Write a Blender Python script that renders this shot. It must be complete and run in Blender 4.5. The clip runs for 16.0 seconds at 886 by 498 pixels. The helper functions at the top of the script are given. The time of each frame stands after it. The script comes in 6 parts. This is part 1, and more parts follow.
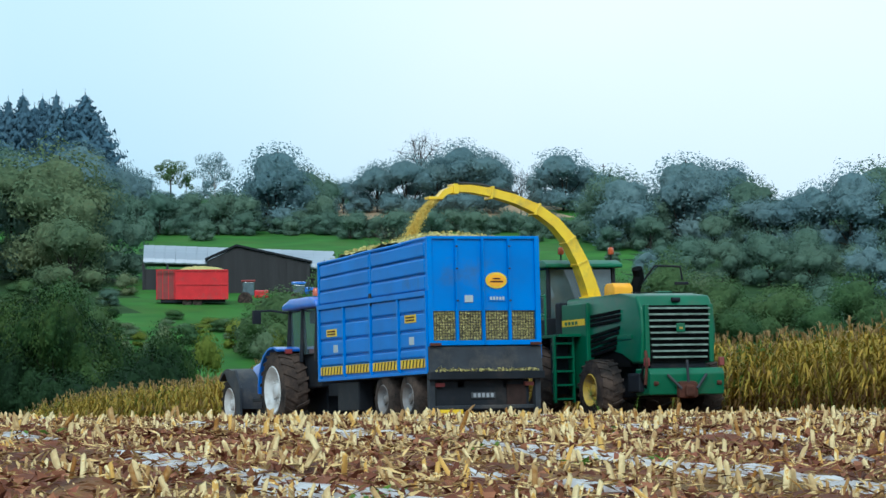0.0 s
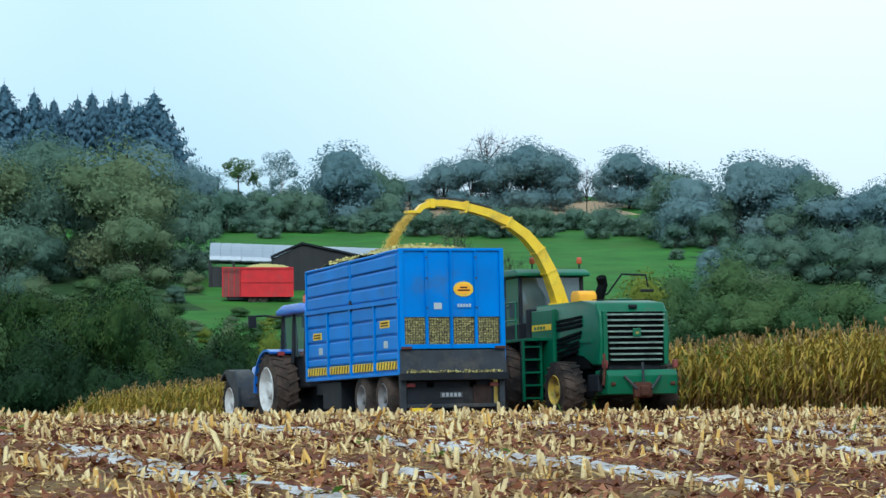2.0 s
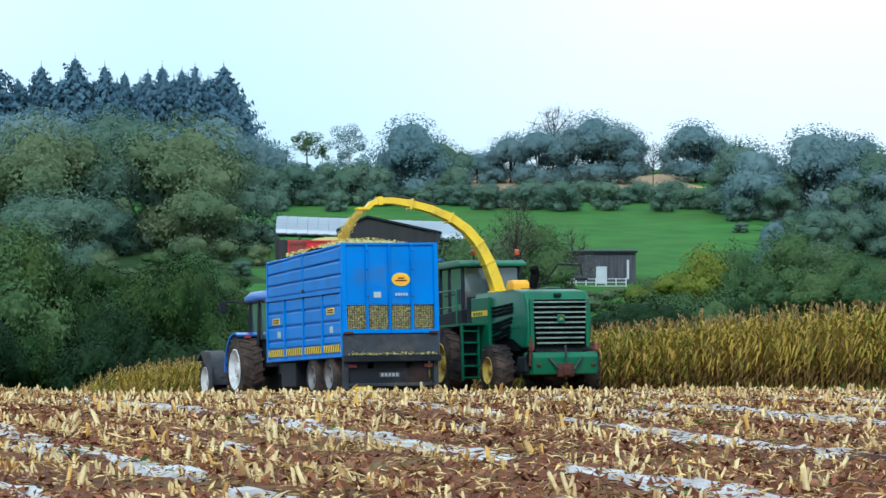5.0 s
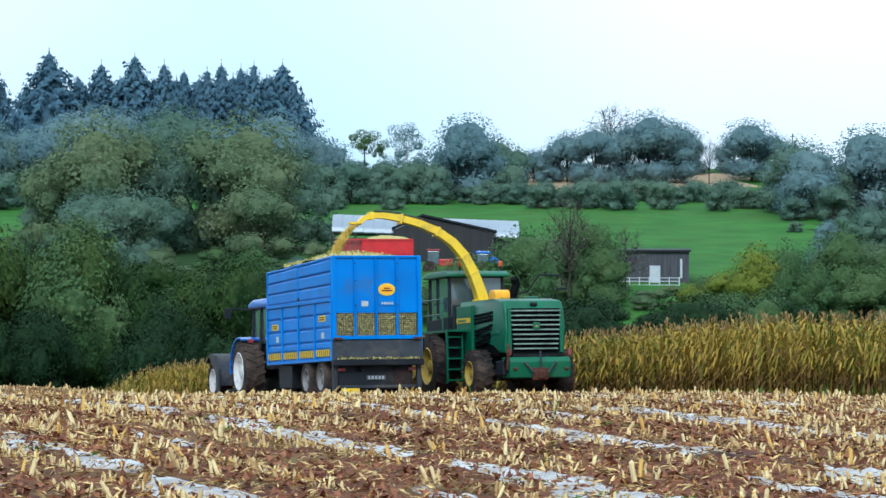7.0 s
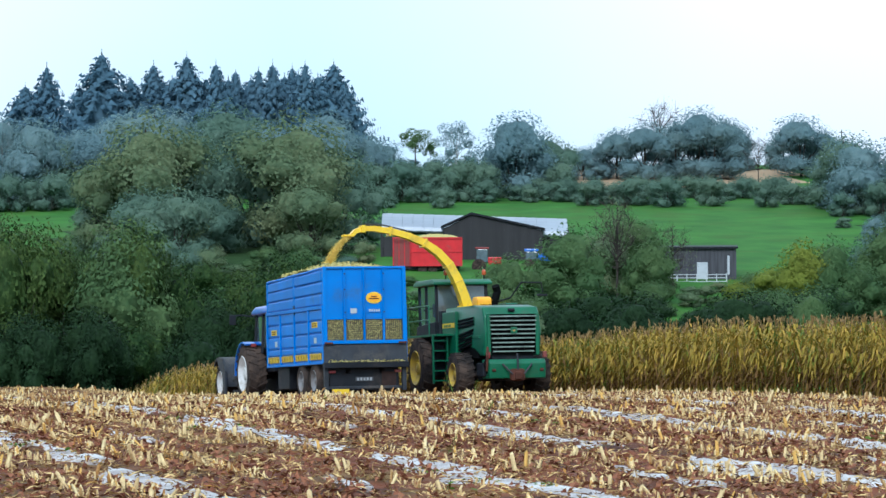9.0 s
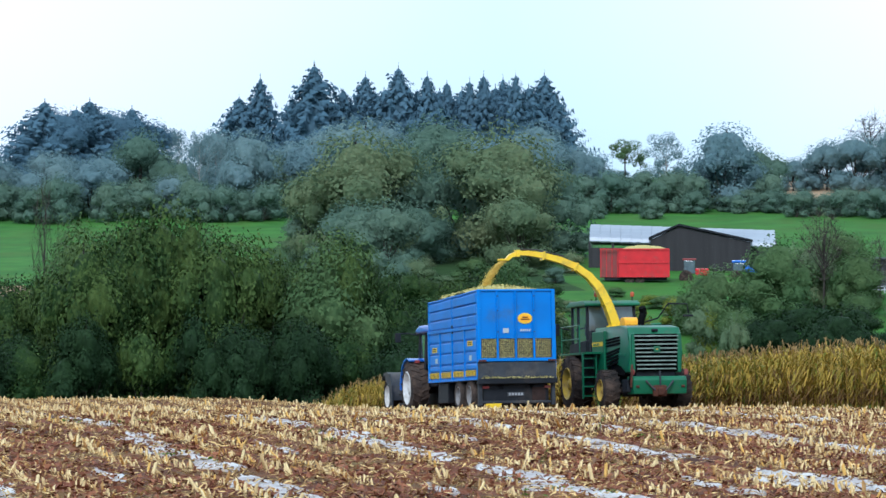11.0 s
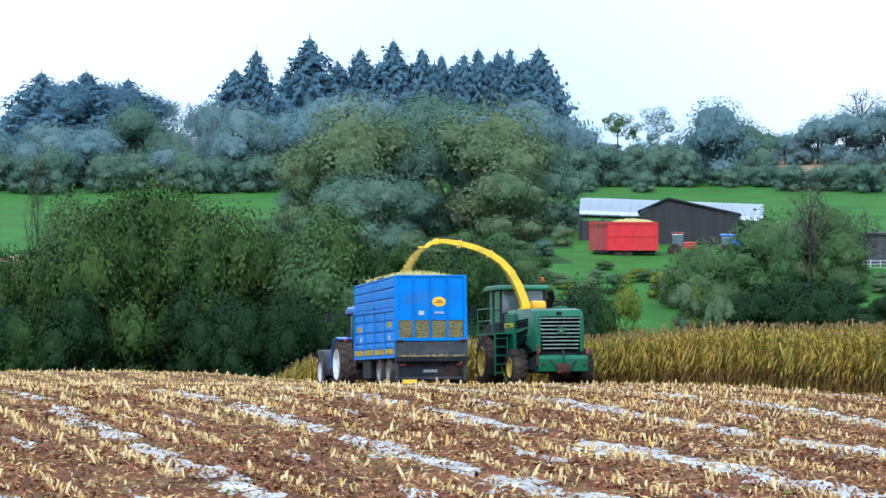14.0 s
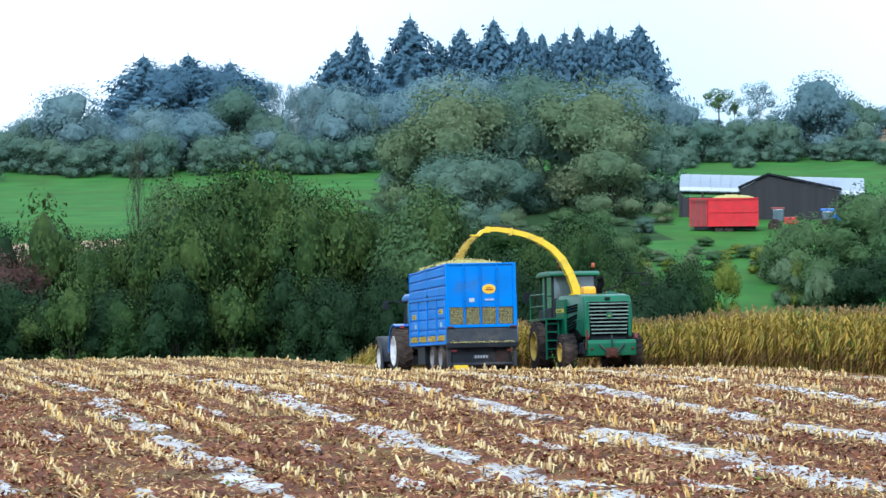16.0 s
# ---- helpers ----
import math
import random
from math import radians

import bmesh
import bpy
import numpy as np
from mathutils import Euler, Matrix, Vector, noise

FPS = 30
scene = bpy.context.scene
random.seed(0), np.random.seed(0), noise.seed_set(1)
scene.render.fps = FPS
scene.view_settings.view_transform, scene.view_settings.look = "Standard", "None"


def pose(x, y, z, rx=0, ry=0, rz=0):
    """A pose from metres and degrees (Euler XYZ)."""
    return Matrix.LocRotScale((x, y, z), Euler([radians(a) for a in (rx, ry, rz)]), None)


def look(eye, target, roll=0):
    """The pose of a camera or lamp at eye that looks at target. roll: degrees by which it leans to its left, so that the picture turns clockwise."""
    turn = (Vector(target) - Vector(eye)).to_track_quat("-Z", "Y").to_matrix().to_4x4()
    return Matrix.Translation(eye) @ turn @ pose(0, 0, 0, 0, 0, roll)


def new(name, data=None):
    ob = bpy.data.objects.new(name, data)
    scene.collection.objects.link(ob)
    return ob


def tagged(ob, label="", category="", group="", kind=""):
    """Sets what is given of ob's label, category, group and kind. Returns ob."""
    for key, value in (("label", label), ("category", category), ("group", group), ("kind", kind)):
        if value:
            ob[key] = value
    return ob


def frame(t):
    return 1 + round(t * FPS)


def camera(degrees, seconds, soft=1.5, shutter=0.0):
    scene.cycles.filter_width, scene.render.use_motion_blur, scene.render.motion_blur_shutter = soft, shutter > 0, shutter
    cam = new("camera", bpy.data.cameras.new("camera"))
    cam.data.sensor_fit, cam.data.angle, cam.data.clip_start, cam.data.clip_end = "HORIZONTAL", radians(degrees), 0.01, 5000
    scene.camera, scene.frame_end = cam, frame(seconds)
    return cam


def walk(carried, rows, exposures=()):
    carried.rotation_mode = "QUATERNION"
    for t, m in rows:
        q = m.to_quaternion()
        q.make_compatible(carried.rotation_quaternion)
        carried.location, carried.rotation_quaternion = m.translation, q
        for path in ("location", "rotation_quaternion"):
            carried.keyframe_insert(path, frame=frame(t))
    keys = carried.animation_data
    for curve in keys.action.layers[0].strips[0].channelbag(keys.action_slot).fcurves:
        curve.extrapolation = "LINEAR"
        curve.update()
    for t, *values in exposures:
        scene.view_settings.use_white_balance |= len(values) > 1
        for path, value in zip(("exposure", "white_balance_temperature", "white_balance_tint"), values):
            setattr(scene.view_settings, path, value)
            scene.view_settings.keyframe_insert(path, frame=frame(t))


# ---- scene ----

# ---------- camera ----------
def turn(yaw, pitch, roll):
    return pose(0, 0, 0, 0, 0, yaw) @ pose(0, 0, 0, 90 + pitch) @ pose(0, 0, 0, 0, 0, roll)


cam = camera(15.69, 16.0, soft=1.5)
walk(cam, [
    (0, pose(-25.46, -59.87, 1.577) @ turn(-22.270, 1.954, -0.220)),
    (0.5, pose(-25.60, -61.57, 1.598) @ turn(-21.981, 1.938, -0.013)),
    (1, pose(-25.70, -63.16, 1.620) @ turn(-21.611, 1.894, -0.076)),
    (1.5, pose(-25.66, -64.59, 1.649) @ turn(-21.311, 1.961, 0.108)),
    (2, pose(-25.53, -65.84, 1.695) @ turn(-21.001, 1.900, -0.173)),
    (2.5, pose(-25.37, -67.02, 1.735) @ turn(-20.614, 1.496, -0.078)),
    (3, pose(-25.23, -68.20, 1.790) @ turn(-20.429, 1.462, 0.365)),
    (3.5, pose(-25.16, -69.56, 1.839) @ turn(-20.391, 1.499, 0.384)),
    (6, pose(-25.31, -77.55, 2.118) @ turn(-18.964, 1.202, -0.371)),
    (6.5, pose(-25.36, -79.20, 2.188) @ turn(-18.716, 1.098, -0.245)),
    (7, pose(-25.43, -81.01, 2.234) @ turn(-18.577, 1.348, 0.069)),
    (7.5, pose(-25.56, -82.88, 2.290) @ turn(-18.407, 1.393, 0.204)),
    (8, pose(-25.62, -84.77, 2.353) @ turn(-18.183, 1.395, -0.027)),
    (10.5, pose(-25.74, -93.52, 2.671) @ turn(-15.077, 1.241, -0.180)),
    (11, pose(-25.73, -95.32, 2.753) @ turn(-13.778, 1.473, -0.033)),
    (11.5, pose(-25.78, -97.15, 2.806) @ turn(-13.424, 1.607, 0.375)),
    (12, pose(-25.76, -98.95, 2.904) @ turn(-13.202, 1.320, 0.141)),
    (12.5, pose(-25.75, -100.68, 2.963) @ turn(-13.044, 0.749, -0.186)),
    (13, pose(-25.72, -102.27, 3.037) @ turn(-13.918, 0.687, 0.339)),
    (13.5, pose(-25.59, -103.68, 3.098) @ turn(-14.080, 0.953, 0.195)),
    (14, pose(-25.38, -104.84, 3.149) @ turn(-13.797, 0.946, 0.254)),
    (14.5, pose(-25.10, -105.78, 3.219) @ turn(-13.124, 1.016, -0.154)),
    (15, pose(-24.76, -106.53, 3.284) @ turn(-12.580, 1.101, -0.064)),
    (15.5, pose(-24.41, -107.17, 3.362) @ turn(-12.276, 1.345, -0.382)),
    (16, pose(-24.05, -107.73, 3.480) @ turn(-11.892, 0.553, -0.455)),
], [(0, 0.14, 5450, 3), (3.5, 0.27, 5450, 5), (6.5, 0.42, 5430, 7), (11.5, 0.42, 5480, 13), (13.5, 0.68, 5380, 12), (16, 0.72, 5340, 12)])

# ---------- light: a bright overcast sky with a very soft sun ----------
world = bpy.data.worlds.new("sky")
scene.world = world
world.use_nodes = True
wn, wl = world.node_tree.nodes, world.node_tree.links
sky = wn.new("ShaderNodeTexSky")
sky.sky_type, sky.sun_disc = "NISHITA", False
sky.sun_elevation, sky.sun_rotation = radians(38), radians(150)
sky.air_density, sky.dust_density = 1.0, 4.0
gain = wn.new("ShaderNodeVectorMath")
gain.operation = "SCALE"
gain.inputs["Scale"].default_value = 0.06
wl.new(sky.outputs[0], gain.inputs[0])
coord = wn.new("ShaderNodeTexCoord")
sep = wn.new("ShaderNodeSeparateXYZ")
wl.new(coord.outputs["Generated"], sep.inputs[0])
cloud = wn.new("ShaderNodeTexNoise")
cloud.inputs["Scale"].default_value, cloud.inputs["Detail"].default_value = 3.0, 4
wl.new(coord.outputs["Generated"], cloud.inputs["Vector"])
cover = wn.new("ShaderNodeValToRGB")
cover.color_ramp.elements[0].position, cover.color_ramp.elements[0].color = 0.25, (0.82, 0.99, 1.04, 1)
cover.color_ramp.elements[1].position, cover.color_ramp.elements[1].color = 0.75, (1.02, 1.06, 1.06, 1)
wl.new(cloud.outputs["Fac"], cover.inputs[0])
blend = wn.new("ShaderNodeMix")
blend.data_type = "RGBA"
blend.inputs["Factor"].default_value = 0.88
wl.new(gain.outputs[0], blend.inputs["A"])
wl.new(cover.outputs[0], blend.inputs["B"])
# the cloud is thinner and whiter to the north-east and the north-west, greyer low over the hills
aim = wn.new("ShaderNodeVectorMath")
aim.operation = "DOT_PRODUCT"
aim.inputs[1].default_value = (math.sin(radians(33)) * math.cos(radians(11)), math.cos(radians(33)) * math.cos(radians(11)), math.sin(radians(11)))
wl.new(coord.outputs["Generated"], aim.inputs[0])
glow = wn.new("ShaderNodeMapRange")
glow.interpolation_type = "SMOOTHSTEP"
glow.inputs["From Min"].default_value, glow.inputs["From Max"].default_value = 0.94, 1.0
wl.new(aim.outputs["Value"], glow.inputs["Value"])
west = wn.new("ShaderNodeVectorMath")
west.operation = "DOT_PRODUCT"
west.inputs[1].default_value = (math.sin(radians(-6)) * math.cos(radians(11)), math.cos(radians(-6)) * math.cos(radians(11)), math.sin(radians(11)))
wl.new(coord.outputs["Generated"], west.inputs[0])
glow_west = wn.new("ShaderNodeMapRange")
glow_west.interpolation_type = "SMOOTHSTEP"
glow_west.inputs["From Min"].default_value, glow_west.inputs["From Max"].default_value = 0.925, 0.995
wl.new(west.outputs["Value"], glow_west.inputs["Value"])
both = wn.new("ShaderNodeMath")
both.operation = "MAXIMUM"
wl.new(glow.outputs[0], both.inputs[0])
wl.new(glow_west.outputs[0], both.inputs[1])
low = wn.new("ShaderNodeMapRange")
low.interpolation_type = "SMOOTHSTEP"
low.inputs["From Min"].default_value, low.inputs["From Max"].default_value = 0.03, 0.12
wl.new(sep.outputs["Z"], low.inputs["Value"])
veil = wn.new("ShaderNodeMix")
veil.data_type = "RGBA"
veil.inputs["A"].default_value, veil.inputs["B"].default_value = (0.84, 0.9, 0.93, 1), (1, 1, 1, 1)
wl.new(low.outputs[0], veil.inputs["Factor"])
thinner = wn.new("ShaderNodeMix")
thinner.data_type = "RGBA"
thinner.inputs["A"].default_value, thinner.inputs["B"].default_value = (0.92, 0.98, 1.0, 1), (1.25, 1.14, 1.1, 1)
wl.new(both.outputs[0], thinner.inputs["Factor"])
shade = wn.new("ShaderNodeMix")
shade.data_type, shade.blend_type = "RGBA", "MULTIPLY"
shade.inputs["Factor"].default_value = 1.0
wl.new(veil.outputs["Result"], shade.inputs["A"])
wl.new(thinner.outputs["Result"], shade.inputs["B"])
tinted = wn.new("ShaderNodeMix")
tinted.data_type, tinted.blend_type = "RGBA", "MULTIPLY"
tinted.inputs["Factor"].default_value = 1.0
wl.new(blend.outputs["Result"], tinted.inputs["A"])
wl.new(shade.outputs["Result"], tinted.inputs["B"])
wl.new(tinted.outputs["Result"], wn["Background"].inputs[0])
wn["Background"].inputs[1].default_value = 0.88
sun = new("sun", bpy.data.lights.new("sun", "SUN"))
sun.data.energy, sun.data.angle, sun.data.color = 2.0, radians(25), (1.0, 0.96, 0.9)
sun.matrix_world = look((0, 0, 0), (0.35, 0.6, -0.62))

# ---------- materials ----------
MATS = {}


def mat(name, c1, c2=None, rough=0.6, scale=6.0, metal=0.0, bump=0.0, bscale=60.0, dirt=None, dirt_amount=0.3, obj_random=False, island=False, coat=0.0, thin=0.0, stretch=(1, 1, 1), spec=0.5):
    """A surface with variation at two scales, optional dirt patches, relief and a random tint per piece."""
    if name in MATS:
        return MATS[name]
    m = bpy.data.materials.new(name)
    m.use_nodes = True
    n, l = m.node_tree.nodes, m.node_tree.links
    b = n["Principled BSDF"]
    b.inputs["Roughness"].default_value, b.inputs["Metallic"].default_value = rough, metal
    b.inputs["Coat Weight"].default_value = coat
    b.inputs["Specular IOR Level"].default_value = spec
    tc = n.new("ShaderNodeTexCoord")
    mp = n.new("ShaderNodeMapping")
    mp.inputs["Scale"].default_value = stretch
    l.new(tc.outputs["Object"], mp.inputs[0])
    c2 = c2 or tuple(v * 0.75 for v in c1)
    big = n.new("ShaderNodeTexNoise")
    big.inputs["Scale"].default_value, big.inputs["Detail"].default_value = scale, 6
    l.new(mp.outputs[0], big.inputs["Vector"])
    rampn = n.new("ShaderNodeValToRGB")
    rampn.color_ramp.elements[0].position, rampn.color_ramp.elements[1].position = 0.33, 0.67
    rampn.color_ramp.elements[0].color, rampn.color_ramp.elements[1].color = (*c2, 1), (*c1, 1)
    l.new(big.outputs["Fac"], rampn.inputs[0])
    col = rampn.outputs[0]
    if island or obj_random:
        src = n.new("ShaderNodeNewGeometry").outputs["Random Per Island"] if island else n.new("ShaderNodeObjectInfo").outputs["Random"]
        hs = n.new("ShaderNodeHueSaturation")
        mr = n.new("ShaderNodeMapRange")
        mr.inputs["To Min"].default_value, mr.inputs["To Max"].default_value = 0.65, 1.35
        l.new(src, mr.inputs["Value"])
        l.new(mr.outputs[0], hs.inputs["Value"])
        l.new(col, hs.inputs["Color"])
        col = hs.outputs[0]
    if dirt:
        dn = n.new("ShaderNodeTexNoise")
        dn.inputs["Scale"].default_value, dn.inputs["Detail"].default_value = scale * 0.6, 9
        dn.inputs["Roughness"].default_value = 0.7
        l.new(tc.outputs["Object"], dn.inputs["Vector"])
        dr = n.new("ShaderNodeMapRange")
        dr.inputs["From Min"].default_value, dr.inputs["From Max"].default_value = 0.62 - dirt_amount * 0.4, 0.8 - dirt_amount * 0.2
        l.new(dn.outputs["Fac"], dr.inputs["Value"])
        dm = n.new("ShaderNodeMix")
        dm.data_type = "RGBA"
        l.new(dr.outputs[0], dm.inputs["Factor"])
        l.new(col, dm.inputs["A"])
        dm.inputs["B"].default_value = (*dirt, 1)
        col = dm.outputs["Result"]
    l.new(col, b.inputs["Base Color"])
    if bump:
        bn = n.new("ShaderNodeTexNoise")
        bn.inputs["Scale"].default_value, bn.inputs["Detail"].default_value = bscale, 5
        l.new(mp.outputs[0], bn.inputs["Vector"])
        bp = n.new("ShaderNodeBump")
        bp.inputs["Strength"].default_value, bp.inputs["Distance"].default_value = bump, 0.05
        l.new(bn.outputs["Fac"], bp.inputs["Height"])
        l.new(bp.outputs[0], b.inputs["Normal"])
    if thin:
        tr = n.new("ShaderNodeBsdfTranslucent")
        l.new(col, tr.inputs[0])
        mx = n.new("ShaderNodeMixShader")
        mx.inputs[0].default_value = thin
        l.new(b.outputs[0], mx.inputs[1])
        l.new(tr.outputs[0], mx.inputs[2])
        l.new(mx.outputs[0], n["Material Output"].inputs[0])
    MATS[name] = m
    return m


def plant_mat(name, stops, rough=0.6, thin=0.25, spread=0.35, scale=1.2):
    """Foliage: a colour picked per leaf from a ramp, shifted per plant and in broad patches."""
    m = bpy.data.materials.new(name)
    m.use_nodes = True
    n, l = m.node_tree.nodes, m.node_tree.links
    b = n["Principled BSDF"]
    b.inputs["Roughness"].default_value = rough
    b.inputs["Specular IOR Level"].default_value = 0.12
    isl = n.new("ShaderNodeNewGeometry")
    oi = n.new("ShaderNodeObjectInfo")
    tc = n.new("ShaderNodeTexCoord")
    ns = n.new("ShaderNodeTexNoise")
    ns.inputs["Scale"].default_value, ns.inputs["Detail"].default_value = scale, 3
    l.new(tc.outputs["Object"], ns.inputs["Vector"])
    a1 = n.new("ShaderNodeMath")
    a1.operation = "MULTIPLY_ADD"
    a1.inputs[1].default_value = spread
    l.new(isl.outputs["Random Per Island"], a1.inputs[0])
    a2 = n.new("ShaderNodeMath")
    a2.operation = "MULTIPLY_ADD"
    a2.inputs[1].default_value = 0.35
    l.new(oi.outputs["Random"], a2.inputs[0])
    l.new(ns.outputs["Fac"], a2.inputs[2])
    fine = n.new("ShaderNodeTexNoise")
    fine.inputs["Scale"].default_value, fine.inputs["Detail"].default_value = scale * 26, 4
    l.new(tc.outputs["Object"], fine.inputs["Vector"])
    a3 = n.new("ShaderNodeMath")
    a3.operation = "MULTIPLY_ADD"
    a3.inputs[1].default_value, a3.inputs[2].default_value = 0.5, -0.25
    l.new(fine.outputs["Fac"], a3.inputs[0])
    a4 = n.new("ShaderNodeMath")
    l.new(a2.outputs[0], a4.inputs[0])
    l.new(a3.outputs[0], a4.inputs[1])
    l.new(a4.outputs[0], a1.inputs[2])
    sb = n.new("ShaderNodeMath")
    sb.operation = "SUBTRACT"
    sb.inputs[1].default_value = 0.34
    l.new(a1.outputs[0], sb.inputs[0])
    rp = n.new("ShaderNodeValToRGB")
    els = rp.color_ramp.elements
    for i, c in enumerate(stops):
        e = els[i] if i < 2 else els.new(0.5)
        e.position = i / (len(stops) - 1)
        e.color = (*c, 1)
    l.new(sb.outputs[0], rp.inputs[0])
    l.new(rp.outputs[0], b.inputs["Base Color"])
    tr = n.new("ShaderNodeBsdfTranslucent")
    l.new(rp.outputs[0], tr.inputs[0])
    mx = n.new("ShaderNodeMixShader")
    mx.inputs[0].default_value = thin
    l.new(b.outputs[0], mx.inputs[1])
    l.new(tr.outputs[0], mx.inputs[2])
    l.new(mx.outputs[0], n["Material Output"].inputs[0])
    return m


BLUE = mat("trailer_blue_paint", (0.006, 0.19, 0.62), (0.005, 0.15, 0.5), 0.42, 1.1, dirt=(0.05, 0.11, 0.22), dirt_amount=0.12, spec=0.35)
TBLUE = mat("tractor_blue_paint", (0.02, 0.16, 0.62), (0.02, 0.12, 0.5), 0.3, 2, dirt=(0.2, 0.17, 0.13), dirt_amount=0.15, coat=0.4)
GREEN = mat("harvester_green_paint", (0.01, 0.135, 0.06), (0.007, 0.092, 0.042), 0.36, 1.2, dirt=(0.06, 0.09, 0.05), dirt_amount=0.2, spec=0.4)
YELLOW = mat("yellow_paint", (0.85, 0.58, 0.01), (0.75, 0.47, 0.01), 0.4, 3, dirt=(0.35, 0.25, 0.06), dirt_amount=0.2, coat=0.2)
ORANGE = mat("orange_plastic", (0.9, 0.42, 0.01), (0.85, 0.36, 0.01), 0.35, 5)
BEACON = mat("amber_lens", (0.5, 0.1, 0.03), (0.36, 0.07, 0.03), 0.25, 5, coat=0.3)
RED = mat("red_paint", (0.62, 0.015, 0.02), (0.5, 0.012, 0.016), 0.42, 0.6, dirt=(0.25, 0.06, 0.05), dirt_amount=0.2)
# shaded copy of the red for the tailgate; dark red for lamps too
DARKRED = mat("dark_and_shaded_red_steel", (0.26, 0.03, 0.03), (0.2, 0.03, 0.03), 0.6, 0.6, dirt=(0.15, 0.08, 0.05))
DARK = mat("dark_steel", (0.014, 0.017, 0.022), (0.008, 0.01, 0.013), 0.6, 2.5, dirt=(0.04, 0.034, 0.03), dirt_amount=0.25, spec=0.2)
GREYST = mat("muddy_grey_steel", (0.036, 0.042, 0.05), (0.022, 0.026, 0.031), 0.55, 2.5, dirt=(0.09, 0.078, 0.065), dirt_amount=0.35, spec=0.25)
BLACK = mat("black_void", (0.006, 0.007, 0.007), (0.004, 0.004, 0.004), 0.8, 4, spec=0.03)
RUBBER = mat("muddy_rubber", (0.028, 0.025, 0.023), (0.018, 0.016, 0.015), 0.85, 3, bump=0.3, bscale=30, dirt=(0.115, 0.08, 0.06), dirt_amount=0.52, spec=0.1)
RIMW = mat("pale_rim", (0.62, 0.62, 0.6), (0.5, 0.49, 0.46), 0.45, 4, dirt=(0.25, 0.2, 0.15), dirt_amount=0.3)
RIMG = mat("grey_rim", (0.2, 0.2, 0.2), (0.12, 0.12, 0.12), 0.5, 4, dirt=(0.16, 0.12, 0.09), dirt_amount=0.5)
RIMY = mat("muddy_yellow_rim", (0.6, 0.42, 0.02), (0.45, 0.3, 0.02), 0.5, 4, dirt=(0.14, 0.1, 0.07), dirt_amount=0.5)
SILVER = mat("worn_louvre_edge", (0.22, 0.29, 0.24), (0.12, 0.18, 0.14), 0.45, 5, dirt=(0.05, 0.07, 0.05))
RUST = mat("rusty_steel", (0.11, 0.042, 0.028), (0.06, 0.028, 0.02), 0.85, 6, bump=0.3, spec=0.1)
MUDFLAP = mat("muddy_flap", (0.045, 0.028, 0.024), (0.025, 0.018, 0.016), 0.85, 5, spec=0.1)
PALE = mat("pale_sticker", (0.45, 0.5, 0.5), (0.38, 0.42, 0.42), 0.5, 8)
PLATE = mat("dull_plate", (0.07, 0.075, 0.08), (0.045, 0.05, 0.055), 0.5, 14)
BARS = mat("plate_bars", (0.34, 0.36, 0.38), None, 0.5)
GLASS = mat("dark_cab_glass", (0.085, 0.12, 0.125), (0.05, 0.075, 0.08), 0.06, 1.5, coat=0.8)
ROOFMETAL = mat("galvanised_sheet", (0.36, 0.4, 0.44), (0.28, 0.31, 0.35), 0.45, 0.05, metal=0.2, dirt=(0.3, 0.3, 0.3), dirt_amount=0.2)
# dark boards of the sheds; also painted shade on the barn wall
BARNDARK = mat("dark_cladding_and_shade", (0.032, 0.03, 0.032), (0.018, 0.017, 0.018), 0.8, 0.12, stretch=(6, 6, 0.4))
SHEDGREY = mat("weathered_boards", (0.085, 0.085, 0.095), (0.055, 0.055, 0.062), 0.85, 0.4, stretch=(5, 5, 0.4), spec=0.1)
STONE = mat("grey_render_wall", (0.17, 0.18, 0.18), (0.11, 0.115, 0.115), 0.9, 0.3)
WHITEP = mat("white_paint", (0.5, 0.53, 0.55), (0.4, 0.43, 0.45), 0.5, 0.5)
BARK = mat("bark", (0.07, 0.06, 0.05), (0.04, 0.035, 0.03), 0.9, 8, bump=0.5, spec=0.1)
BIRCH = mat("pale_bark", (0.4, 0.4, 0.38), (0.22, 0.2, 0.19), 0.8, 9)
CHOP = mat("chopped_maize", (0.6, 0.52, 0.2), (0.42, 0.37, 0.14), 0.8, 22, bump=1.0, bscale=30, island=True, spec=0.1)
STREAM = mat("fresh_chopped_maize", (0.85, 0.68, 0.2), (0.7, 0.54, 0.14), 0.8, 22, thin=0.5, spec=0.1)
CHOPDARK = mat("packed_chopped_maize", (0.42, 0.36, 0.16), (0.14, 0.115, 0.05), 0.85, 16, bump=1.0, bscale=26, spec=0.1)
SOIL = mat("red_brown_soil", (0.215, 0.068, 0.03), (0.048, 0.016, 0.008), 0.7, 0.7, bump=1.0, bscale=9, dirt=(0.16, 0.125, 0.04), dirt_amount=0.3, spec=0.08)
GRASS = mat("pasture_grass", (0.056, 0.168, 0.028), (0.034, 0.11, 0.02), 0.8, 0.07, bump=0.9, bscale=0.7, dirt=(0.06, 0.11, 0.022), dirt_amount=0.35, spec=0.08)
UNDER = mat("woodland_undergrowth", (0.042, 0.08, 0.028), (0.02, 0.042, 0.016), 0.85, 0.09, bump=1.0, bscale=0.6, spec=0.05)
TANFIELD = mat("stubble_field_far", (0.4, 0.29, 0.18), (0.33, 0.23, 0.14), 0.9, 0.05, bump=0.4, bscale=0.7, spec=0.1)
FILM = mat("wet_film", (0.66, 0.63, 0.6), (0.42, 0.39, 0.36), 0.3, 1.6, bump=0.9, bscale=9, dirt=(0.14, 0.068, 0.046), dirt_amount=0.52)
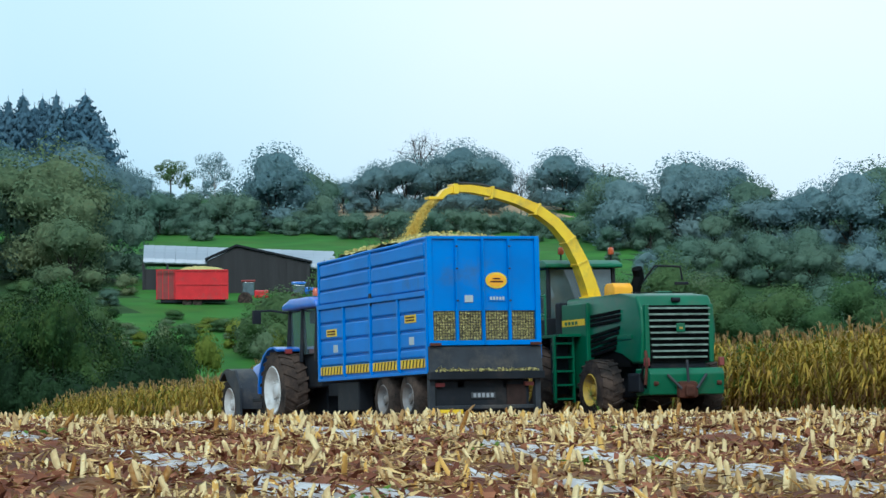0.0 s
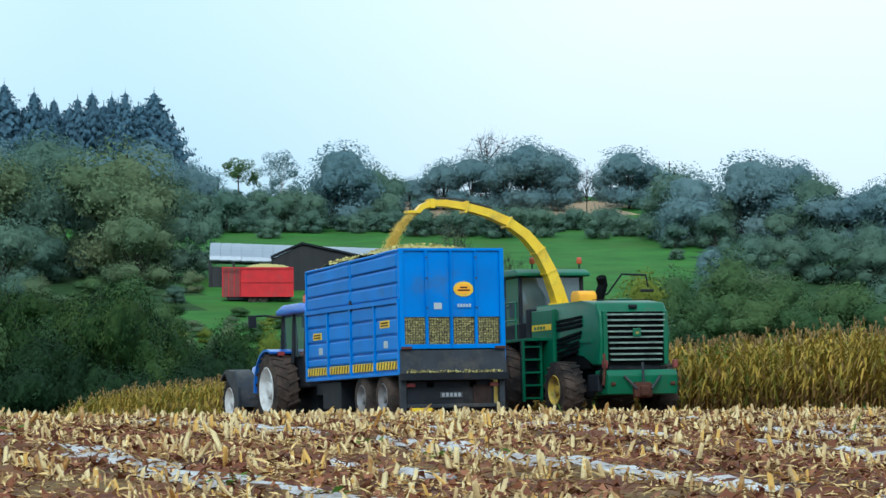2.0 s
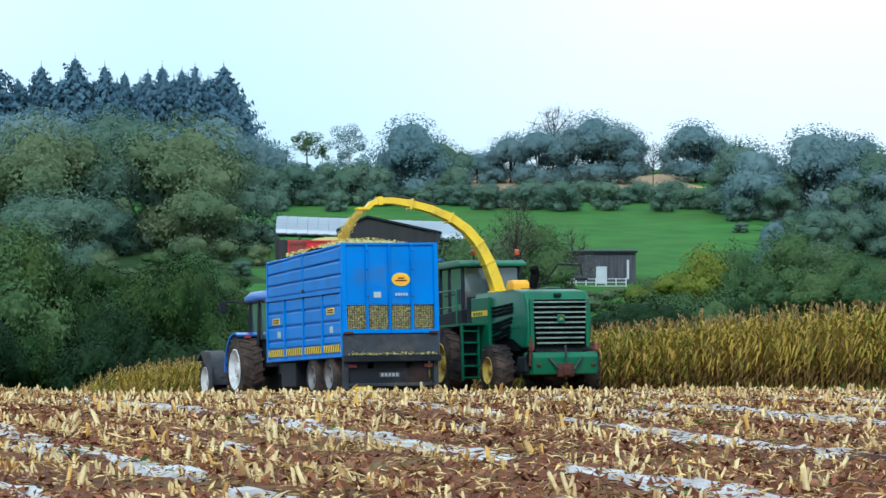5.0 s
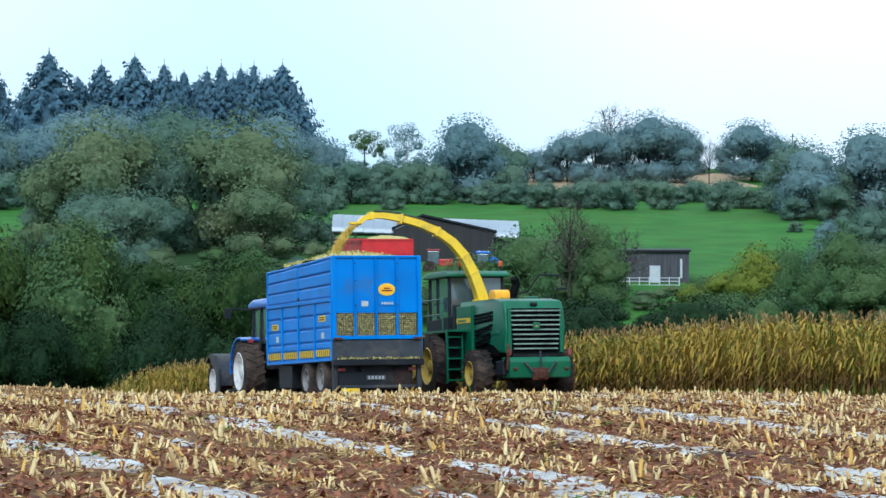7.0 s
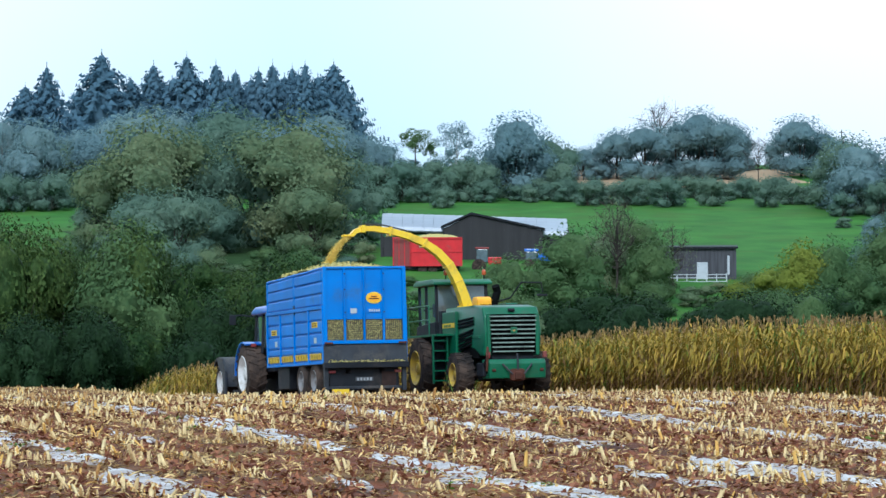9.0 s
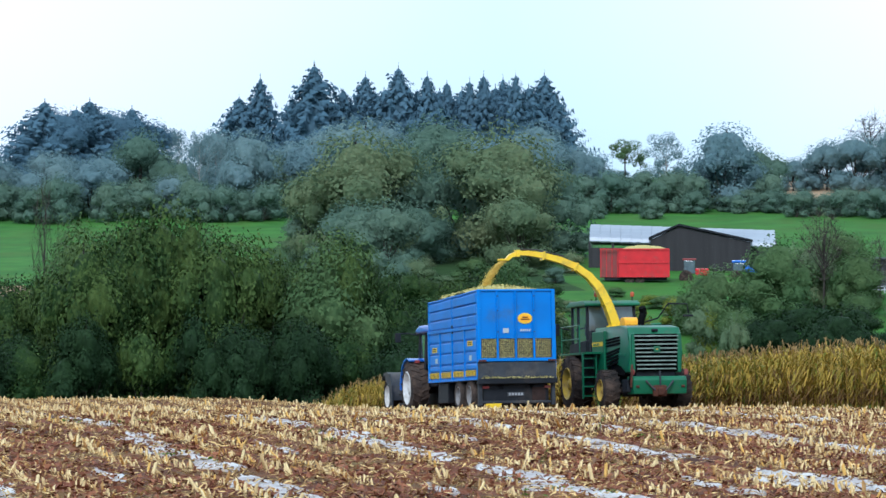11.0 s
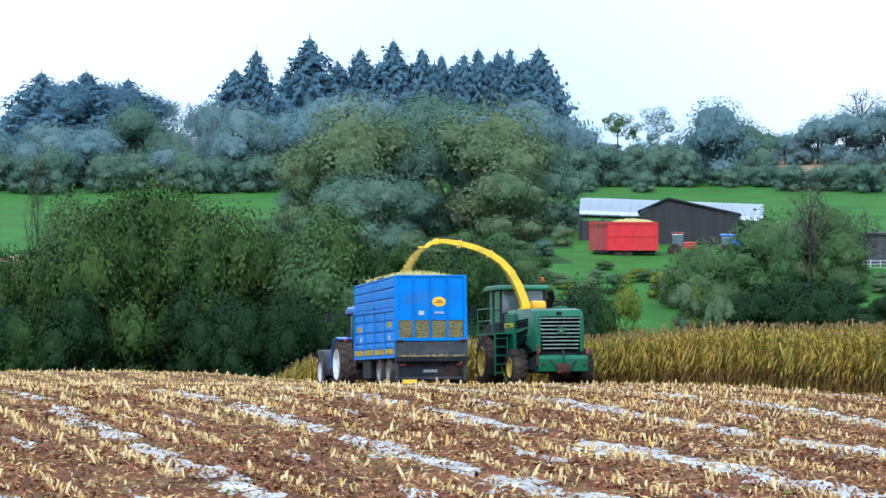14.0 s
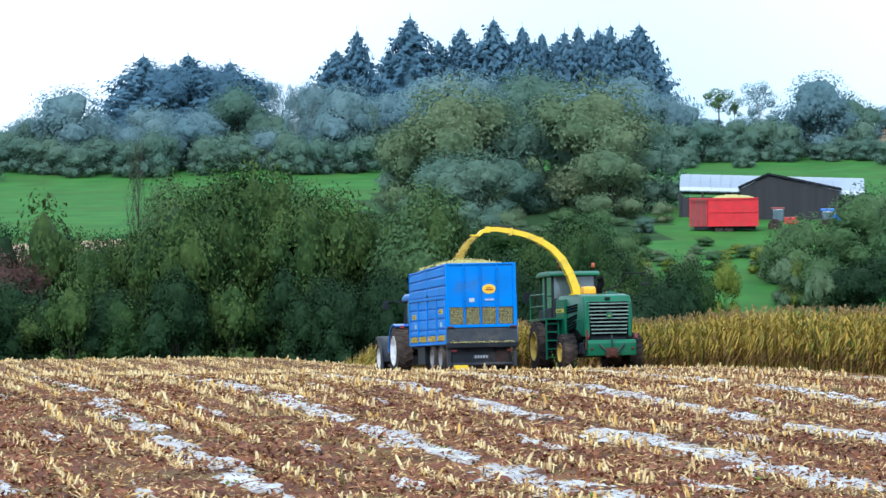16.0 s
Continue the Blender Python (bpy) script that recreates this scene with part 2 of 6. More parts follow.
STRAW = plant_mat("dry_stubble", [(0.12, 0.045, 0.012), (0.34, 0.15, 0.03), (0.72, 0.43, 0.11), (0.93, 0.76, 0.4)], 0.55, 0.2, 0.7, 0.8)
LITTER = plant_mat("maize_litter", [(0.04, 0.017, 0.009), (0.14, 0.055, 0.018), (0.42, 0.21, 0.045), (0.88, 0.64, 0.27)], 0.6, 0.15, 0.75, 0.5)
CLOD = plant_mat("soil_crumbs", [(0.0473, 0.0177, 0.011), (0.126, 0.0437, 0.0255), (0.231, 0.0837, 0.0493), (0.3255, 0.1395, 0.0723)], 0.8, 0.0, 0.8, 0.4)
WEED = plant_mat("green_weed", [(0.06, 0.12, 0.02), (0.14, 0.26, 0.03)], 0.6, 0.3)
CORN = plant_mat("ripe_maize_leaf", [(0.0176, 0.0446, 0.0069), (0.0414, 0.0934, 0.0099), (0.0776, 0.1381, 0.0139), (0.1656, 0.1699, 0.0198), (0.3312, 0.2336, 0.0337), (0.5175, 0.3186, 0.0594)], 0.55, 0.15, 0.95, 0.35)
WITHERED = plant_mat("withered_lower_leaf", [(0.06, 0.05, 0.016), (0.12, 0.065, 0.022), (0.2, 0.11, 0.035)], 0.65, 0.2, 0.72, 0.35)
TASSEL = plant_mat("brown_tassel", [(0.2, 0.12, 0.05), (0.38, 0.26, 0.11)], 0.7, 0.2)
# mid-distance green with some haze mixed into its colour
LEAF_M = plant_mat("haze_tinted_green_leaf", [(0.0861, 0.1571, 0.1164), (0.1174, 0.1932, 0.1397), (0.146, 0.2215, 0.1495), (0.1826, 0.2511, 0.1593)], 0.75, 0.35, 0.16)
LEAF_A = plant_mat("broadleaf_green", [(0.0448, 0.0978, 0.0432), (0.0755, 0.1426, 0.054), (0.1133, 0.184, 0.066), (0.1534, 0.2127, 0.0792)], 0.75, 0.35, 0.18)
# autumn olive, lightened and cooled in colour for haze
LEAF_B = plant_mat("haze_lightened_autumn_leaf", [(0.0961, 0.1556, 0.0863), (0.138, 0.2007, 0.103), (0.1848, 0.2321, 0.1086), (0.2279, 0.2321, 0.1114)], 0.75, 0.35, 0.18)
# far foliage: haze painted as a paler, bluer base colour
LEAF_C = plant_mat("haze_tinted_far_leaf", [(0.1306, 0.2213, 0.2464), (0.1632, 0.2548, 0.2682), (0.1959, 0.2856, 0.2782), (0.2351, 0.3219, 0.2899)], 0.75, 0.35, 0.14)
# needles raised and blued in colour to stand for haze
LEAF_D = plant_mat("haze_blued_spruce_needle", [(0.0902, 0.1723, 0.2297), (0.1065, 0.1936, 0.2525), (0.1218, 0.2081, 0.2673)], 0.75, 0.35, 0.15)
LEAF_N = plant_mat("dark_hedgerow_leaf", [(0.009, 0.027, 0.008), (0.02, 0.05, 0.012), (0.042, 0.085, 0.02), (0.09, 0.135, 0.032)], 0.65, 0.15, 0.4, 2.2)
LEAF_E = plant_mat("yellow_green_leaf", [(0.08, 0.12, 0.02), (0.16, 0.2, 0.03), (0.24, 0.26, 0.04)], 0.7, 0.25)
# shade under the canopy is put into this dark leaf colour
LEAF_H = plant_mat("shade_dark_hedge_leaf", [(0.009, 0.023, 0.009), (0.016, 0.038, 0.013), (0.028, 0.058, 0.018)], 0.7, 0.1)
LEAF_R = plant_mat("russet_leaf", [(0.05, 0.03, 0.025), (0.1, 0.05, 0.04), (0.13, 0.075, 0.05)], 0.7, 0.2)

# ---------- mesh helpers ----------
ORIGIN = {}


def thing(name, at, label, category, group="", frame_of=None):
    """An empty at a thing's base. Its parts are given in the coordinates of frame_of."""
    ob = new(name)
    ob.empty_display_size = 0.2
    ob.matrix_world = (frame_of or Matrix()) @ Matrix.Translation(at)
    ORIGIN[ob.name] = Vector(at)
    return tagged(ob, label, category, group)


def part(name, bm, material, parent=None, label="", smooth=False, own=False):
    """Links a bmesh as one mesh object under a thing or one of its parts."""
    me = bpy.data.meshes.new(name)
    off = ORIGIN.get(parent.name, Vector()) if parent else Vector()
    if off.length and not own:
        bmesh.ops.translate(bm, verts=bm.verts, vec=-off)
    bmesh.ops.recalc_face_normals(bm, faces=bm.faces)
    bm.to_mesh(me)
    bm.free()
    me.materials.append(material)
    if smooth:
        me.shade_smooth()
        me.set_sharp_from_angle(angle=radians(35))
    ob = new(name, me)
    if parent:
        ob.parent = parent
        ORIGIN[ob.name] = off
    return tagged(ob, label)


def box(bm, x0, x1, y0, y1, z0, z1, bev=0.0):
    r = bmesh.ops.create_cube(bm, size=1)
    for v in r["verts"]:
        v.co = Vector((x0 + (v.co.x + 0.5) * (x1 - x0), y0 + (v.co.y + 0.5) * (y1 - y0), z0 + (v.co.z + 0.5) * (z1 - z0)))
    if bev:
        es = list({e for v in r["verts"] for e in v.link_edges})
        bmesh.ops.bevel(bm, geom=es, offset=bev, segments=2, affect="EDGES", profile=0.6)
    return bm


def B(*a):
    return box(bmesh.new(), *a)


def tube(bm, pts, r, seg=7, r_end=None):
    pts = [Vector(p) for p in pts]
    rings = []
    side = None
    for i, p in enumerate(pts):
        d = (pts[min(i + 1, len(pts) - 1)] - pts[max(i - 1, 0)]).normalized()
        if side is None or abs(side.dot(d)) > 0.95:
            side = d.orthogonal().normalized()
        side = (side - d * side.dot(d)).normalized()
        up = d.cross(side)
        rr = r if r_end is None else r + (r_end - r) * i / (len(pts) - 1)
        rings.append([bm.verts.new(p + (side * math.cos(k * 2 * math.pi / seg) + up * math.sin(k * 2 * math.pi / seg)) * rr) for k in range(seg)])
    for a, b in zip(rings, rings[1:]):
        for k in range(seg):
            bm.faces.new((a[k], a[(k + 1) % seg], b[(k + 1) % seg], b[k]))
    bm.faces.new(rings[0][::-1])
    bm.faces.new(rings[-1])
    return bm


def lathe(bm, profile, centre, seg=36, caps=True):
    """Turns (offset along x, radius) pairs about the x axis through centre."""
    c = Vector(centre)
    rings = [[bm.verts.new(c + Vector((h, math.cos(k * 2 * math.pi / seg) * r, math.sin(k * 2 * math.pi / seg) * r))) for k in range(seg)] for h, r in profile]
    for a, b in zip(rings, rings[1:]):
        for k in range(seg):
            bm.faces.new((a[k], a[(k + 1) % seg], b[(k + 1) % seg], b[k]))
    if caps:
        bm.faces.new(rings[0][::-1])
    bm.faces.new(rings[-1])
    return bm


def prism(bm, outline, x0, x1, bev=0.0):
    """Extrudes an outline of (y, z) from x0 to x1."""
    a = [bm.verts.new((x0, y, z)) for y, z in outline]
    b = [bm.verts.new((x1, y, z)) for y, z in outline]
    n = len(a)
    fs = [bm.faces.new(a), bm.faces.new(b[::-1])]
    for k in range(n):
        fs.append(bm.faces.new((a[k], b[k], b[(k + 1) % n], a[(k + 1) % n])))
    if bev:
        bmesh.ops.bevel(bm, geom=list({e for f in fs for e in f.edges}), offset=bev, segments=3, affect="EDGES", profile=0.6)
    return bm


def disc_y(bm, x, z, rx, rz, y, depth=0.02, seg=28):
    """A flat oval plate facing along y."""
    a = [bm.verts.new((x + rx * math.cos(k * 2 * math.pi / seg), y, z + rz * math.sin(k * 2 * math.pi / seg))) for k in range(seg)]
    b = [bm.verts.new(v.co + Vector((0, depth, 0))) for v in a]
    bm.faces.new(a)
    bm.faces.new(b[::-1])
    for k in range(seg):
        bm.faces.new((a[k], b[k], b[(k + 1) % seg], a[(k + 1) % seg]))
    return bm


def raw_mesh(name, verts, faces, materials, slots=None, smooth=False):
    """Fast mesh from numpy arrays; faces are all triangles or all quads."""
    me = bpy.data.meshes.new(name)
    k = faces.shape[1]
    me.vertices.add(len(verts))
    me.vertices.foreach_set("co", np.ascontiguousarray(verts, dtype=np.float32).ravel())
    me.loops.add(faces.size)
    me.loops.foreach_set("vertex_index", np.ascontiguousarray(faces, dtype=np.int32).ravel())
    me.polygons.add(len(faces))
    me.polygons.foreach_set("loop_start", np.arange(0, faces.size, k, dtype=np.int32))
    for m in materials:
        me.materials.append(m)
    if slots is not None:
        me.polygons.foreach_set("material_index", np.ascontiguousarray(slots, dtype=np.int32))
    if smooth:
        me.polygons.foreach_set("use_smooth", np.ones(len(faces), dtype=bool))
    me.update(calc_edges=True)
    return me


# ---------- ground: the field's brow, the valley and the hillside, one sheet ----------
REF = (-25.3, -84.0)
VIEW = radians(17)
FAR = 1.4
_y = np.linspace(-320, 160, 2401)
_z = np.interp(_y, [-320, -200, -108, -84, -60, -40, -24, -8, 0, 15, 48, 60, 120, 160], [4.2, 3.6, 1.86, 0.75, 0.12, 0.36, 0.66, 0.55, 0.29, -0.2, -1.1, -1.6, -7, -8])
_z = np.convolve(np.pad(_z, 25, mode="edge"), np.ones(51) / 51, "valid")


def smooth01(v):
    v = np.clip(v, 0, 1)
    return v * v * (3 - 2 * v)


def along(x, y):
    return (x - REF[0]) * math.sin(VIEW) + (y - REF[1]) * math.cos(VIEW)


def gz(x, y):
    """Height of the ground."""
    x, y = np.asarray(x, float), np.asarray(y, float)
    near = np.interp(y, _y, _z) + 0.9 * smooth01((y - 18) / 38) * (1 - smooth01((x + 1) / 9)) + 0.05 * np.sin(x * 0.11 + 1) * np.sin(y * 0.07)
    far = np.interp(along(x, y) / FAR, [60, 150, 300, 520, 600, 700, 950, 1050, 1160, 1600, 4500], [-5, -9, -14, -13, 0, 13.5, 39.5, 53.5, 57, 50, 20])
    far = 2.3 + FAR * (far - 2.3) + 1.2 * np.sin(x * 0.011) * np.sin(y * 0.009 + 1)
    return near + (far - near) * smooth01((y - 60) / 80)


def gap(lo, hi, step):
    return np.arange(lo, hi, step)


xs = np.concatenate([gap(-4000, -400, 200), gap(-400, -60, 20), gap(-60, 90, 0.42), gap(90, 1000, 13), gap(1000, 4001, 200)])
ys = np.concatenate([gap(-3000, -400, 200), gap(-400, -130, 15), gap(-130, 62, 0.8), gap(62, 1700, 11), gap(1700, 4801, 250)])
gx, gy = np.meshgrid(xs, ys)
g_h = gz(gx, gy)
near_field = (gy < 61) & (gy > -130) & (np.abs(gx - 15) < 76)
rng = np.random.default_rng(3)
g_h = g_h + near_field * (0.035 * np.cos(gx * 2 * math.pi / 0.75) + rng.normal(0, 0.032, gx.shape))
nx, ny = len(xs), len(ys)
idx = np.arange(nx * ny).reshape(ny, nx)
quads = np.stack([idx[:-1, :-1], idx[:-1, 1:], idx[1:, 1:], idx[1:, :-1]], -1).reshape(-1, 4)
cx, cy = ((gx[:-1, :-1] + gx[1:, 1:]) / 2).ravel(), ((gy[:-1, :-1] + gy[1:, 1:]) / 2).ravel()
cq, ca = along(cx, cy) / FAR, np.degrees(np.arctan2(cx - REF[0], cy - REF[1]))
slots = np.where(cy < 66, 0, 1)
slots = np.where((cq > 968) & (cq < 1030) & (ca > 19.2) & (ca < 24), 2, slots)
slots = np.where((cq > 655) & (cq < 690) & (ca > 2) & (ca < 9) & (cy > 62), 2, slots)
slots = np.where((cq > 600) & (ca > 25.3) & (cy > 62), 3, slots)
slots = np.where((cq > 955) & (ca < 16.6) & (cy > 62), 3, slots)
slots = np.where((cq > 640) & (cq < 830) & (ca > 10.8) & (ca < 16.2) & (cy > 62), 3, slots)
slots = np.where((cq > 380) & (cq < 560) & (ca < 16.0) & (cy > 62), 3, slots)
ground = new("ground", raw_mesh("ground", np.stack([gx.ravel(), gy.ravel(), g_h.ravel()], 1), quads, [SOIL, GRASS, TANFIELD, UNDER], slots, True))
tagged(ground, "red-brown harvested maize field rolling down to green pasture hillside", "ground", kind="structure")

# ---------- trees ----------
def leaf_cards(points, normals, size, r, ratio=0.62):
    """A bent four-sided leaf clump at each point, facing roughly outwards; a pointed leaf spray where ratio is 0."""
    n = len(points)
    nrm = normals + r.normal(0, 0.3, (n, 3))
    nrm /= np.linalg.norm(nrm, axis=1, keepdims=True) + 1e-9
    t = np.cross(nrm, r.normal(0, 1, (n, 3)))
    t /= np.linalg.norm(t, axis=1, keepdims=True) + 1e-9
    b = np.cross(nrm, t)
    s = np.reshape(size, (-1, 1)) * r.uniform(0.6, 1.4, (n, 1))
    if ratio == 0:
        c = [points + t * s * 1.25, points - t * s * 0.65 + b * s * 0.75 + nrm * s * 0.1, points - t * s * 0.65 - b * s * 0.75 + nrm * s * 0.1]
        return np.stack(c, 1).reshape(-1, 3), np.arange(3 * n).reshape(n, 3)
    c = [points + t * s * 1.0, points + b * s * ratio + nrm * s * 0.12, points - t * s * 1.0, points - b * s * ratio + nrm * s * 0.12]
    verts = np.stack(c, 1).reshape(-1, 3)
    return verts, np.arange(4 * n).reshape(n, 4)


def limb(bm, a, b, r0, r1, bend, seg=6, kinks=4):
    pts = []
    for i in range(kinks + 1):
        f = i / kinks
        p = Vector(a).lerp(Vector(b), f)
        pts.append(p + Vector((math.sin(f * math.pi) * bend[0], math.sin(f * math.pi) * bend[1], 0)))
    tube(bm, pts, r0, seg, r1)


_b = bmesh.new()
bmesh.ops.create_icosphere(_b, subdivisions=2, radius=1)
CORE_V = np.array([v.co[:] for v in _b.verts])
CORE_F = np.array([[v.index for v in f.verts] for f in _b.faces])
_b.free()


def tree_meshes(kind, seed, leaf, fine):
    """Trunk and crown meshes of a tree one unit high and one unit wide."""
    r = np.random.default_rng(seed)
    bm = bmesh.new()
    pts, nrm, cores, core_n = [], [], [], []
    if kind == "spruce":
        tube(bm, [(0, 0, -0.06), (0, 0, 0.5), (0, 0, 1)], 0.022, 7, 0.003)
        tiers = 34
        for k in range(tiers):
            z = 0.04 + 0.93 * (k / tiers) ** 0.92
            rad = ((1 - z) ** 0.9 * 0.62 + 0.012) * r.uniform(0.75, 1.15)
            arms = 9 if z < 0.8 else 6
            for j in range(arms):
                a = k * 2.4 + j * 2 * math.pi / arms + r.uniform(-0.3, 0.3)
                rr = rad * (r.uniform(0.5, 1.0) + 0.45 * r.uniform(0, 1) ** 4)
                for f in np.linspace(0.12, 1, 13):
                    pts.append((math.cos(a) * rr * f, math.sin(a) * rr * f, z - 0.10 * f * rr + 0.10 * f ** 3 * rr + r.normal(0, 0.005)))
                    nrm.append((math.cos(a) * 0.9, math.sin(a) * 0.9, 0.4))
        seg, levels = 12, 16
        ang = np.linspace(0, 2 * math.pi, seg, endpoint=False)
        prof = [(z, ((1 - z) ** 0.9 * 0.27 + 0.004)) for z in np.linspace(0.03, 0.97, levels)]
        cone = np.array([(math.cos(a) * q * w, math.sin(a) * q * w, z) for z, q in prof for a, w in zip(ang, r.uniform(0.7, 1.15, seg))])
        cone_f = []
        for k in range(levels - 1):
            for j in range(seg):
                a, b = k * seg + j, k * seg + (j + 1) % seg
                cone_f += [(a, b, b + seg), (a, b + seg, a + seg)]
        for z in np.linspace(0.93, 1.02, 8):
            pts.append((0.0, 0.0, z))
            nrm.append((0.5, 0.2, 0.3))
        size = np.array([0.026 * min(1, 0.3 + 2.6 * max(0, 1 - q[2])) for q in pts])
    else:
        low = {"broad": 0.08, "dome": 0.14, "bush": 0.02, "birch": 0.3, "bare": 0.3, "pine": 0.5, "shrub": 0.02}[kind]
        trunk_r = {"broad": 0.02, "dome": 0.02, "bush": 0.012, "birch": 0.010, "bare": 0.016, "pine": 0.016, "shrub": 0.012}[kind]
        tube(bm, [(0, 0, -0.06), (0.01, 0.005, low), (0.0, 0.02, 0.55), (0.02, 0.0, 0.85)], trunk_r, 8, trunk_r * 0.25)
        if kind in ("broad", "dome", "bush", "shrub"):
            # overlapping heads of foliage with a lumpy, ragged surface
            span = 1 - low
            heads = [(np.array([r.uniform(-0.04, 0.04), r.uniform(-0.04, 0.04), low + 0.60 * span]), np.array([0.33, 0.33, 0.35 * span]))]
            ring = 5 if kind != "shrub" else 3
            for h in range(ring):
                a = h * 2 * math.pi / ring + r.uniform(-0.5, 0.5)
                off = r.uniform(0.2, 0.28)
                hz = low + span * r.uniform(0.3, 0.66)
                heads.append((np.array([math.cos(a) * off, math.sin(a) * off, hz]), np.array([1, 1, r.uniform(0.8, 1.05)]) * r.uniform(0.17, 0.24)))
            if low < 0.2:
                for h in range(4):
                    a = h * math.pi / 2 + r.uniform(-0.4, 0.4)
                    heads.append((np.array([math.cos(a) * 0.25, math.sin(a) * 0.25, r.uniform(0.12, 0.2)]), np.array([0.19, 0.19, 0.17])))
            waves = [(r.normal(0, 1, (7, 3)) * k, r.uniform(0, 6.28, 7), g) for k, g in ((3.0, 0.10), (7.0, 0.06))]

            def bumps(d, j):
                """Radius and slope of the lumps on head j in the directions d."""
                rad, grad = np.ones((len(d), 1)), np.zeros_like(d)
                for kv, ph, g in waves:
                    arg = d @ kv.T + ph + 1.7 * j
                    rad = rad + g * np.sin(arg).sum(1, keepdims=True) * 0.6
                    grad = grad + g * 0.6 * (np.cos(arg) @ kv)
                return rad, grad

            total = {"broad": 10500, "dome": 10500, "bush": 10500, "shrub": 2400}[kind] if fine or kind == "shrub" else 6600
            area = np.array([h[1][0] * h[1][2] for h in heads])
            for j, (hc, hr) in enumerate(heads):
                n = int(total * area[j] / area.sum())
                d = r.normal(0, 1, (n, 3))
                d /= np.linalg.norm(d, axis=1, keepdims=True)
                rad, grad = bumps(d, j)
                fray = r.uniform(0.66, 0.98, (n, 1)) + 0.05 * r.uniform(0, 1, (n, 1)) ** 4
                p = hc + d * hr * rad * fray
                keep = p[:, 2] > 0.0
                for i, (oc, orr) in enumerate(heads):
                    if i != j:
                        keep &= (((p - oc) / orr) ** 2).sum(1) > 0.5
                up = np.array([0, 0, 0.25])
                pts.extend(p[keep])
                nrm.extend((d - 0.75 * grad + 0.8 * (p - np.array([0, 0, 0.45])) + up)[keep])
                rad, grad = bumps(CORE_V, j)
                q = hc + CORE_V * hr * rad * r.uniform(0.93, 1.07, (len(CORE_V), 1)) * (0.56 if fine else 0.6)
                q[:, 2] = np.maximum(q[:, 2], 0.0)
                cores.append(q)
                core_n.append(CORE_V - 0.75 * grad + 0.8 * (q - np.array([0, 0, 0.45])) + up)
                limb(bm, (0, 0, max(low * 0.8, 0.05)), hc, trunk_r * 0.6, trunk_r * 0.15, (r.uniform(-0.03, 0.03), r.uniform(-0.03, 0.03)), 5, 3)
        else:
            lobes = {"birch": 16, "bare": 26, "pine": 9}[kind]
            m = {"birch": 240, "bare": 24, "pine": 380}[kind]
            for k in range(lobes):
                a = k * 2.399 + r.uniform(-0.4, 0.4)
                z = low + (0.95 - low) * (0.10 + 0.86 * (k + 0.5) / lobes)
                env = math.sin(min(1, max(0.05, (z - low * 0.6) / (1 - low * 0.6))) ** 0.75 * math.pi) ** 0.6
                rr = 0.33 * env * r.uniform(0.35, 1.1)
                c = np.array([math.cos(a) * rr, math.sin(a) * rr, z - 0.04])
                rad = 0.15 * r.uniform(0.65, 1.2) * (0.85 if kind == "birch" else 1.0)
                limb(bm, (0, 0, max(low, z * r.uniform(0.45, 0.75))), c, trunk_r * 0.45, trunk_r * 0.08, (r.uniform(-0.03, 0.03), r.uniform(-0.03, 0.03)), 4, 2)
                if kind != "pine":
                    for _ in range(16 if kind == "bare" else 6):
                        e = c + r.normal(0, 0.075, 3) + np.array([0, 0, 0.05])
                        limb(bm, c, e, trunk_r * 0.14, trunk_r * 0.04, (0, 0), 3, 1)
                d = r.normal(0, 1, (m, 3))
                d /= np.linalg.norm(d, axis=1, keepdims=True)
                pts.extend(c + d * np.array([1.05, 1.05, 0.75]) * rad * r.uniform(0.5, 1.0, (m, 1)) ** 0.5)
                nrm.extend(d + np.array([0, 0, 0.35]))
        size = {"broad": 0.012 if fine else 0.0132, "dome": 0.012 if fine else 0.0132, "bush": 0.013 if fine else 0.0145, "shrub": 0.02, "birch": 0.011, "bare": 0.01, "pine": 0.014}[kind]
    me = bpy.data.meshes.new("trunk")
    bm.to_mesh(me)
    bm.free()
    me.materials.append(BIRCH if kind == "birch" else BARK)
    nrm = np.array(nrm)
    v, f = leaf_cards(np.array(pts), nrm, size, r, 0)
    # leaves of a bough share its rounded shading
    soft = np.repeat(nrm / (np.linalg.norm(nrm, axis=1, keepdims=True) + 1e-9) + r.normal(0, 0.2, nrm.shape), 3, 0)
    if cores:
        n0 = len(v)
        f = np.concatenate([f] + [CORE_F + n0 + i * len(CORE_V) for i in range(len(cores))])
        v, soft = np.concatenate([v] + cores), np.concatenate([soft] + core_n)
    if kind == "spruce":
        f = np.concatenate([f, np.array(cone_f) + len(v)])
        out = cone * np.array([1, 1, 0])
        v, soft = np.concatenate([v, cone]), np.concatenate([soft, out / np.linalg.norm(out, axis=1, keepdims=True) + np.array([0, 0, 0.3]) + r.normal(0, 0.25, cone.shape)])
    crown = raw_mesh("crown", v, f, [leaf], None, True)
    soft /= np.linalg.norm(soft, axis=1, keepdims=True) + 1e-9
    crown.normals_split_custom_set_from_vertices(soft.tolist())
    return me, crown


POOL = {}


def pool(kind, leaf, count, fine):
    key = (kind, leaf.name, fine)
    if key not in POOL:
        POOL[key] = [tree_meshes(kind, 11 + 7 * i + len(POOL) * 31, leaf, fine) for i in range(count)]
    return POOL[key]


def spot(a, d):
    """The point on the ground at a bearing (degrees) and distance from the middle of the walk."""
    d = d * FAR
    x, y = REF[0] + d * math.sin(radians(a)), REF[1] + d * math.cos(radians(a))
    return x, y, float(gz(x, y))


tr = random.Random(5)


